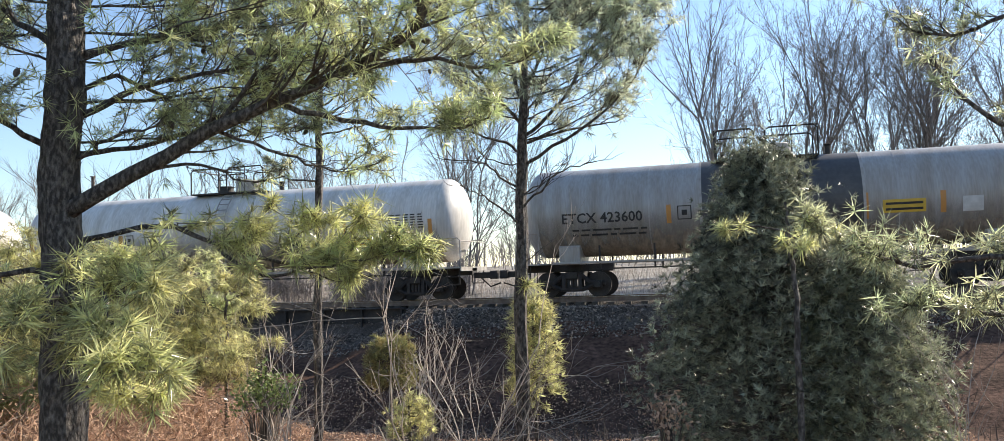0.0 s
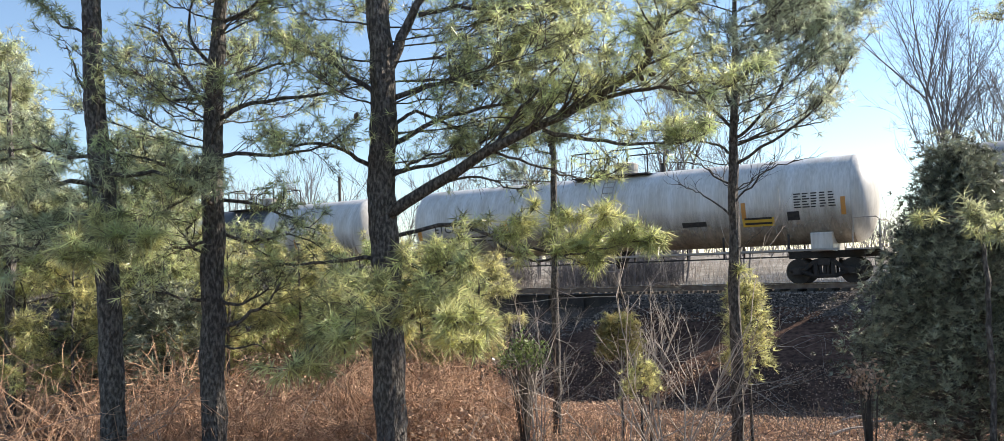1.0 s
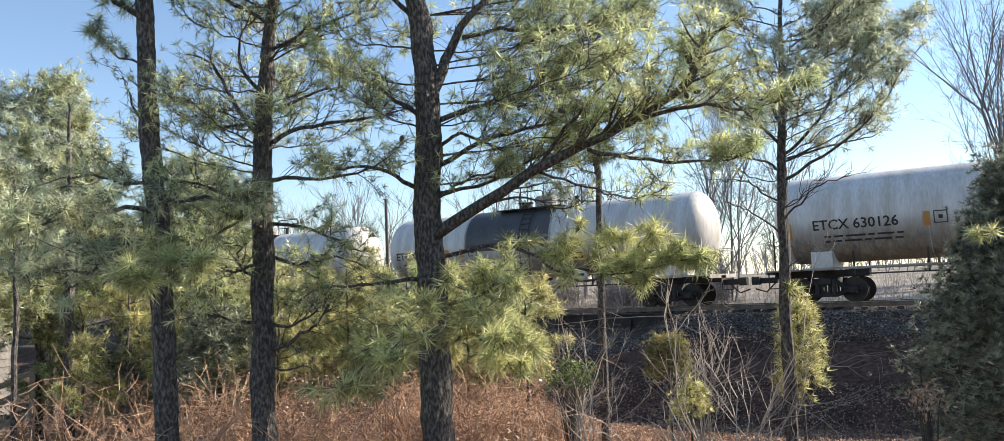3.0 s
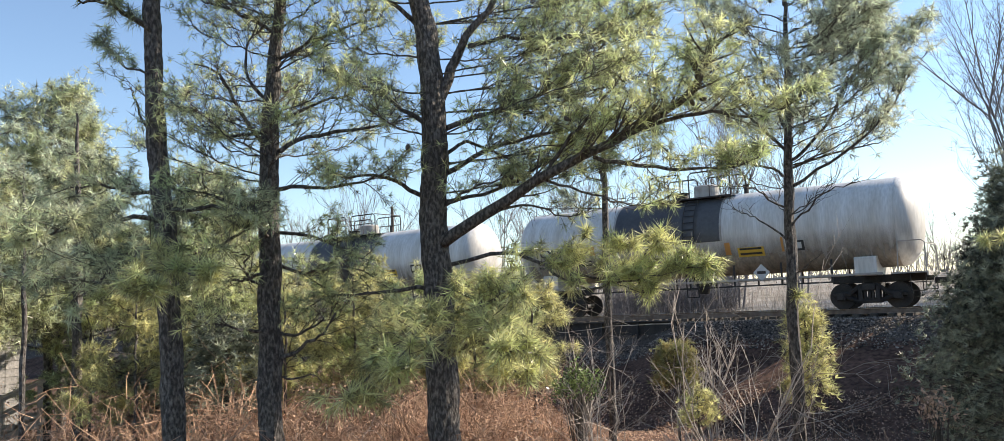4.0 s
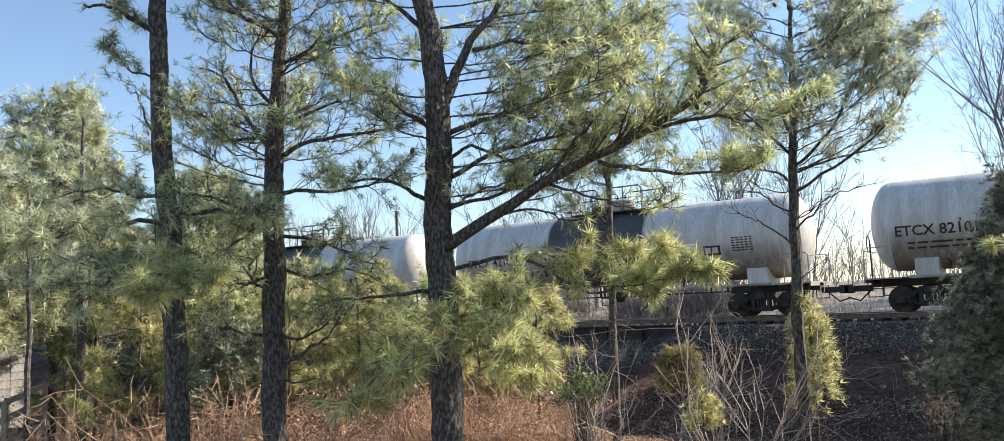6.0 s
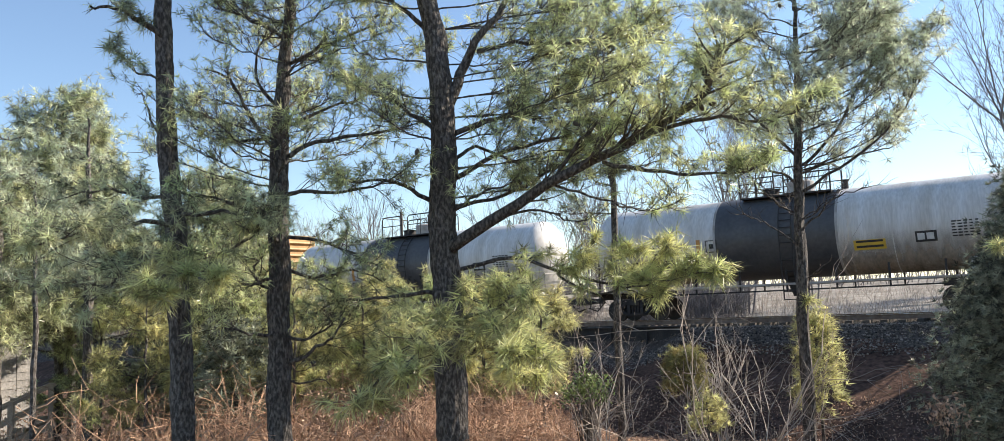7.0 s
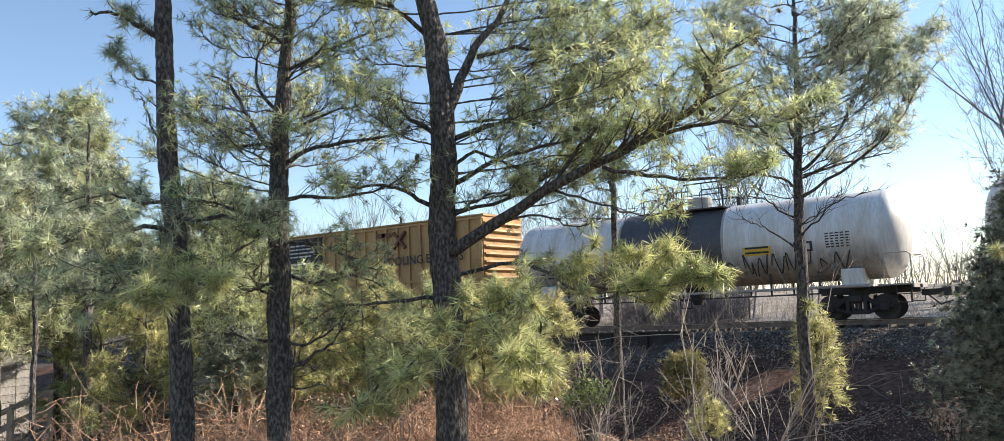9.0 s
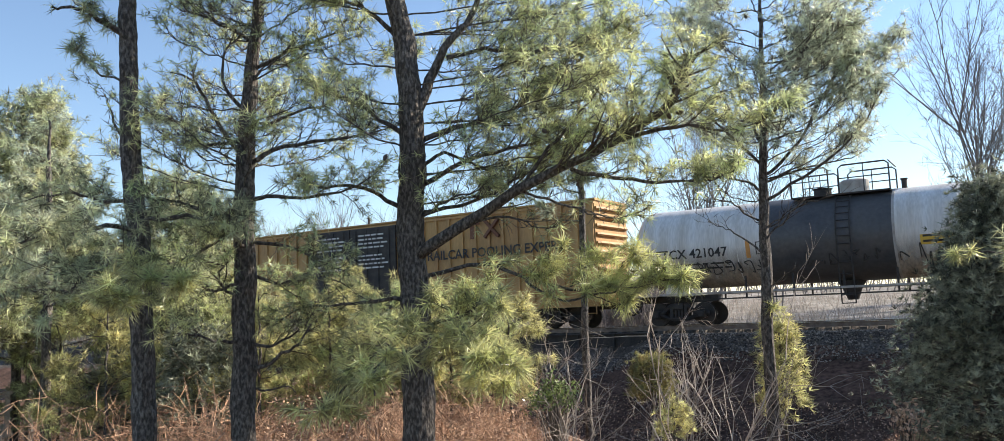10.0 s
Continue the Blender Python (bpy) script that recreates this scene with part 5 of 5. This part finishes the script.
g = Geo()
for i in range(26):
    x, y = rng.uniform(-13.5, -6.5), rng.uniform(8.0, 12.5)
    z, a = float(ground_z(x, y)), rng.uniform(0, 6.28)
    ln, hh = rng.uniform(0.6, 1.6), rng.uniform(0.4, 1.1)
    d = np.array([math.cos(a), math.sin(a), 0])
    p = np.array([x, y, z - 0.05])
    g.tube(smooth_line([p, p + d * ln * 0.3 + np.array([0, 0, hh * 0.8]), p + d * ln * 0.7 + np.array([0, 0, hh]), p + d * ln + np.array([0, 0, hh * 0.6])], 9), [0.009 - 0.0007 * k for k in range(9)], 4, False)
tagged(g.make("bramble_canes", "pale_twig", label="pale arching bramble canes in the thicket", kind="stuff"), category="brambles")


def scatter_leaves(n, seed):
    rng = np.random.default_rng(seed)
    x, y = rng.uniform(-22, 4, n), 9.0 + 15.5 * rng.random(n) ** 1.2
    away = np.hypot(x, y)
    keep = (away > 10.5) & ((x < -0.62 * y) | (rng.random(n) < 0.4))
    x, y = x[keep], y[keep]
    n = len(x)
    z = np.array([rough_z(a, b) for a, b in zip(x, y)]) + rng.uniform(0.005, 0.05, n)
    caught = (rng.random(n) < 0.7) & (x < -0.6 * y) & (y < 18)      # some hang in the brush
    swell = np.array([noise.noise((a * 0.8, b * 0.8, 4.0)) + 0.6 * noise.noise((a * 2.3, b * 2.3, 9.0)) for a, b in zip(x, y)])
    z = z + caught * rng.random(n) ** 1.3 * np.clip(0.85 + 1.5 * swell, 0.1, 1.7)
    c = np.stack([x, y, z], 1)
    d = rng.normal(size=(n, 3)) * np.array([1, 1, 0.7])
    d /= np.linalg.norm(d, axis=1, keepdims=True)
    s = np.cross(d, rng.normal(size=(n, 3)))
    s /= np.linalg.norm(s, axis=1, keepdims=True)
    size = rng.uniform(0.02, 0.042, (n, 1))
    v = np.empty((n * 4, 3))
    v[0::4], v[1::4], v[2::4], v[3::4] = c - d * size, c + s * size * 0.5, c + d * size, c - s * size * 0.5
    tagged(blade_mesh("leaf_litter", v, np.arange(n * 4).reshape(n, 4), "leaf", None, "scattered russet dead leaves on the ground", "stuff"), category="leaves")


scatter_leaves(200000, 81)
# small debris on the shaded bank
g = Geo()
for i in range(800):
    x, y = rng.uniform(-9, 4), rng.uniform(10.5, 24.5)
    z, a = rough_z(x, y) + 0.015, rng.uniform(0, 6.28)
    ln = rng.uniform(0.06, 0.35)
    g.tube([(x, y, z), (x + ln * math.cos(a), y + ln * math.sin(a), z + rng.uniform(0, 0.12))], [0.006, 0.003], 3, False)
tagged(g.make("ground_litter", "red_twig", label="small dead twigs littering the bank", kind="stuff"), category="twigs")
g = Geo()
for i in range(5200):
    x, y = rng.uniform(-8, 4.5), 6.5 + 18 * rng.random() ** 1.3
    z, h = rough_z(x, y) - 0.02, rng.uniform(0.06, 0.38) * (1 + 0.8 * noise.noise((x * 0.8, y * 0.8, 3.0)))
    g.tube([(x, y, z), (x + rng.normal(0, 0.12), y + rng.normal(0, 0.12), z + h)], [0.007, 0.003], 3, False)
tagged(g.make("dead_weeds", "twig", label="dark dead weed stems on the bank", kind="stuff"), category="weeds")
# pale cut branches lying across the foot of the thicket
rng = np.random.default_rng(88)
for i in range(9):
    x, y, a = rng.uniform(-13.6, -10.8), rng.uniform(7.0, 9.0), rng.uniform(-0.5, 0.9)
    d, ln = np.array([math.cos(a), math.sin(a), 0.0]), rng.uniform(0.9, 1.9)
    p = np.array([x, y, rough_z(x, y) + 0.02])
    d = d + np.array([0, 0, 0.25])
    line = smooth_line([p, p + d * ln * 0.35 + np.array([0, 0, rng.uniform(0.05, 0.3)]), p + d * ln * 0.7 + np.array([0, 0.05, rng.uniform(0.1, 0.45)]), p + d * ln + np.array([0, 0, rng.uniform(0.2, 0.7)])], 10)
    g = Geo()
    g.tube(line, [0.017 - 0.0012 * k for k in range(10)], 5)
    for k in (4, 6, 7):
        w = unit(d + rng.normal(0, 0.7, 3) + np.array([0, 0, 0.4]))
        g.tube([line[k], line[k] + w * 0.2, line[k] + w * 0.36 + rng.normal(0, 0.05, 3)], [0.007, 0.005, 0.002], 4)
    tagged(g.make("fallen_branch", "pale_twig"), "pale bare branch lying in the dry brush", "branch", group="fallen branches")
# a pale fallen branch and broken sticks on the bank
g = Geo()
g.tube(smooth_line([(-13.6, 7.1, -1.05), (-13.0, 7.5, -0.72), (-12.4, 7.8, -0.5), (-11.7, 8.1, -0.38)], 10), [0.02 - 0.001 * i for i in range(10)], 6)
g.tube(smooth_line([(-12.8, 7.6, -0.62), (-12.4, 7.4, -0.45), (-12.2, 7.5, -0.2)], 8), 0.010, 5)
tagged(g.make("fallen_branch", "pale_twig"), "pale dead branch lying in the brush", "branch")
for a, b in (((-2.9, 17.4), (-2.3, 17.9)), ((-2.6, 19.6), (-1.6, 19.7)), ((-3.1, 20.2), (-2.4, 20.6))):
    a, b = (*a, rough_z(*a) + 0.02), (*b, rough_z(*b) + 0.14)
    tagged(Geo().tube(smooth_line([a, tuple((np.array(a) + b) / 2 + np.array([0, 0, 0.04])), b], 6), [0.03, 0.03, 0.028, 0.026, 0.022, 0.018], 6).make("broken_stick", "pale_twig"), "weathered broken stick on the bank", "stick")


# ---- bare winter trees behind the track ----
def bare_tree(h, seed, spread=0.35, limbs=7, depth=4):
    rng = np.random.default_rng(seed)
    ob = thing("bare_tree", "leafless grey winter tree behind the track", "bare tree", "leafless trees behind the track")
    g, c = Geo(), Geo()

    def grow(geo, p, d, ln, rr, level):
        pts, q = [np.array(p)], np.array(p)
        n = 4 if level < 3 else 3
        for i in range(n):
            d = unit(d + rng.normal(0, 0.07 + 0.02 * level, 3) + np.array([0, 0, 0.07]))
            q = q + d * ln / n
            pts.append(q)
        geo.tube(pts, [rr * (1 - 0.5 * i / n) for i in range(n + 1)], 5 if level < 2 else 3, False)
        if level < depth:
            for _ in range(limbs if level == 0 else (4 if level < 3 else 3)):
                k = rng.integers(1, n + 1)
                grow(c, pts[k], unit(d + rng.normal(0, spread + 0.05 * level, 3)), ln * rng.uniform(0.42, 0.68), max(rr * 0.5, 0.0068), level + 1)

    for s in range(3):
        a = rng.uniform(0, 6.28)
        grow(g, (math.cos(a) * 0.3, math.sin(a) * 0.3, -0.2), unit(np.array([math.cos(a) * 0.14, math.sin(a) * 0.14, 1])), h * 0.6, 0.0063 * h, 0)
    g.make("trunk", "far_twig", ob)
    c.make("branchwork", "far_twig", ob, kind="stuff")
    return ob


kinds = [bare_tree(15, 90, 0.25, 8, 5), bare_tree(12, 91, 0.28, 8, 5), bare_tree(9, 92, 0.32, 8, 3)]
spots = [(9.6, 58, 0, 1.2), (-1.0, 56, 0, 1.15), (3.6, 59, 0, 1.2), (7.5, 55, 1, 1.3), (11.5, 60, 0, 1.1), (1.3, 66, 1, 1.2), (15.5, 58, 1, 1.25), (-15.5, 47, 1, 1.0), (-18.5, 50, 2, 1.25), (-13.0, 52, 2, 1.1)]
rr = random.Random(9)
for i in range(30):
    x = -24 - i * 2.6 + rr.uniform(-1, 1)
    spots.append((x, 52 + rr.uniform(0, 26), 2, rr.uniform(0.8, 1.35)))
for i in range(12):
    spots.append((-46 + i * 6.0, 80 + rr.uniform(0, 18), 2, rr.uniform(0.6, 0.9)))
used = set()
for x, y, k, s in spots:
    m = pose(x, y, float(ground_z(x, y)), 0, 0, rr.uniform(0, 360)) @ Matrix.Scale(s, 4)
    if k in used:
        ob = copy_thing(kinds[k], m)
        ob.scale = (s, s, s)
    else:
        ob = kinds[k]
        ob.matrix_basis = m
        used.add(k)

# dark leafless scrub close behind the track
rng = np.random.default_rng(97)
g = Geo()
for i in range(5600):
    y = 39.5 + 9 * rng.random()
    x = rng.uniform(-70, -0.33 * y)
    if noise.noise((x * 0.25, y * 0.25, 1.0)) < -0.12:
        continue
    z, h = float(ground_z(x, y)) - 0.1, rng.uniform(0.8, 2.6)
    e = np.array([x + rng.normal(0, 0.35), y + rng.normal(0, 0.3), z + h])
    g.tube([(x, y, z), e], [0.03, 0.012], 3, False)
    for _ in range(6):
        q = np.array([x, y, z]) + (e - np.array([x, y, z])) * rng.uniform(0.15, 0.95)
        g.tube([q, q + np.array([rng.normal(0, 0.35), rng.normal(0, 0.2), rng.uniform(0.1, 0.6)])], [0.018, 0.009], 3, False)
tagged(g.make("winter_scrub", "far_twig", label="tangled leafless brown scrub beyond the track", kind="stuff"), category="scrub")

# distant dry scrub line
rng = np.random.default_rng(99)
g = Geo()
for i in range(15000):
    x, y = rng.uniform(-75, 22), 38 + rng.random() ** 1.6 * 32
    z = float(ground_z(x, y))
    h = rng.uniform(0.2, 0.9) * (0.6 + 0.8 * max(0, noise.noise((x * 0.15, y * 0.15, 7.0)) + 0.3))
    g.tube([(x, y, z - 0.05), (x + rng.normal(0, 0.2), y + rng.normal(0, 0.1), z + h)], [0.014, 0.005], 3, False)
tagged(g.make("dry_weeds", "pale_twig", label="pale dry weeds beyond the track", kind="stuff"), category="weeds")
g = Geo()
for i in range(3200):
    x, y = rng.uniform(-220, 110), rng.uniform(80, 150)
    z, h = float(ground_z(x, y)), rng.uniform(1.5, 4.5)
    e = np.array([x + rng.normal(0, 0.8), y, z + h])
    g.tube([(x, y, z - 0.2), e], [0.06, 0.015], 3, False)
    for _ in range(3):
        q = np.array([x, y, z]) + (e - np.array([x, y, z])) * rng.uniform(0.3, 0.9)
        g.tube([q, q + np.array([rng.normal(0, 0.9), 0, rng.uniform(0.6, 2.0)])], [0.03, 0.012], 3, False)
tagged(g.make("far_woods", "far_twig", label="far line of grey leafless woods", kind="stuff"), category="woods")

# utility pole
pole = thing("utility_pole", "thin bare wooden utility pole behind the track", "utility pole", at=(-44.5, 51, 0.0))
Geo().tube([(0, 0, -0.3), (0, 0, 5), (0, 0, 9.3)], [0.16, 0.14, 0.11], 10).make("shaft", "twig", pole)
Geo().box(-0.14, 0.14, -0.14, 0.14, 9.3, 9.36).make("cap", "twig", pole)

# ---- grey block hut with timber steps among the pines ----
hut = thing("block_hut", "small grey blockwork hut half hidden by pines", "hut", at=(-23.2, 10.0, -1.2))
core = Geo().box(-1.8, 0.6, -1.2, 1.2, -0.3, 3.0).make("wall", "block", hut)
face, side_face = Geo().box(-0.02, 0.02, 0.006, 0.394, 0.006, 0.194, 0.006), Geo().box(0.006, 0.394, -0.02, 0.02, 0.006, 0.194, 0.006)
first_face, first_side = face.make("block", "block", core), side_face.make("block", "block", core)
for row in range(15):
    for k in range(6):
        ob = first_face if row == k == 0 else new("block", first_face.data)
        ob.parent, ob.location = core, (0.61, -1.2 + k * 0.4, row * 0.2)
        ob = first_side if row == k == 0 else new("block", first_side.data)
        ob.parent, ob.location = core, (-1.8 + k * 0.4, -1.21, row * 0.2)
Geo().box(-2.0, 0.8, -1.4, 1.4, 3.0, 3.12, 0.03).make("roof", "black", hut)
stair = thing("timber_stair", "weathered timber steps with a sloping handrail", "steps", at=(-18.4, 8.5, -1.2))
stair.rotation_euler[2] = radians(62)
for y in (-0.45, 0.45):
    for k, z in enumerate((0.62, 0.95)):
        Geo().tube([(-1.4, y, z - 0.42), (1.0, y, z + 0.62)], 0.045, 4).make("handrail", "timber", stair)
    Geo().tube([(-1.4, y, -0.18), (1.0, y, 0.78)], 0.09, 4).make("stringer", "timber", stair)
    for i in range(4):
        x = -1.25 + i * 0.72
        Geo().box(x - 0.045, x + 0.045, y - 0.045, y + 0.045, -0.25, 0.60 + (x + 1.4) * 0.43).make("post", "timber", stair)
for i in range(5):
    x = -1.2 + i * 0.5
    Geo().box(x - 0.15, x + 0.15, -0.45, 0.45, 0.02 + i * 0.2, 0.06 + i * 0.2).make("tread", "timber", stair)


def motions():
    """The train rolls past at an even speed; its wheels turn with it."""
    for car, x0 in TRAIN:
        walk(car, [(t, pose(x0 + SPEED * t, TRACK, RAIL)) for t in (0.0, 2.5, 5.0, 7.5, 10.0)])
    turn = math.degrees(SPEED / 0.42)
    for w in WHEELS:
        x, y, z = w.location
        walk(w, [(i / 15, pose(x, y, z, 0, turn * i / 15, 0)) for i in range(151)])


motions()
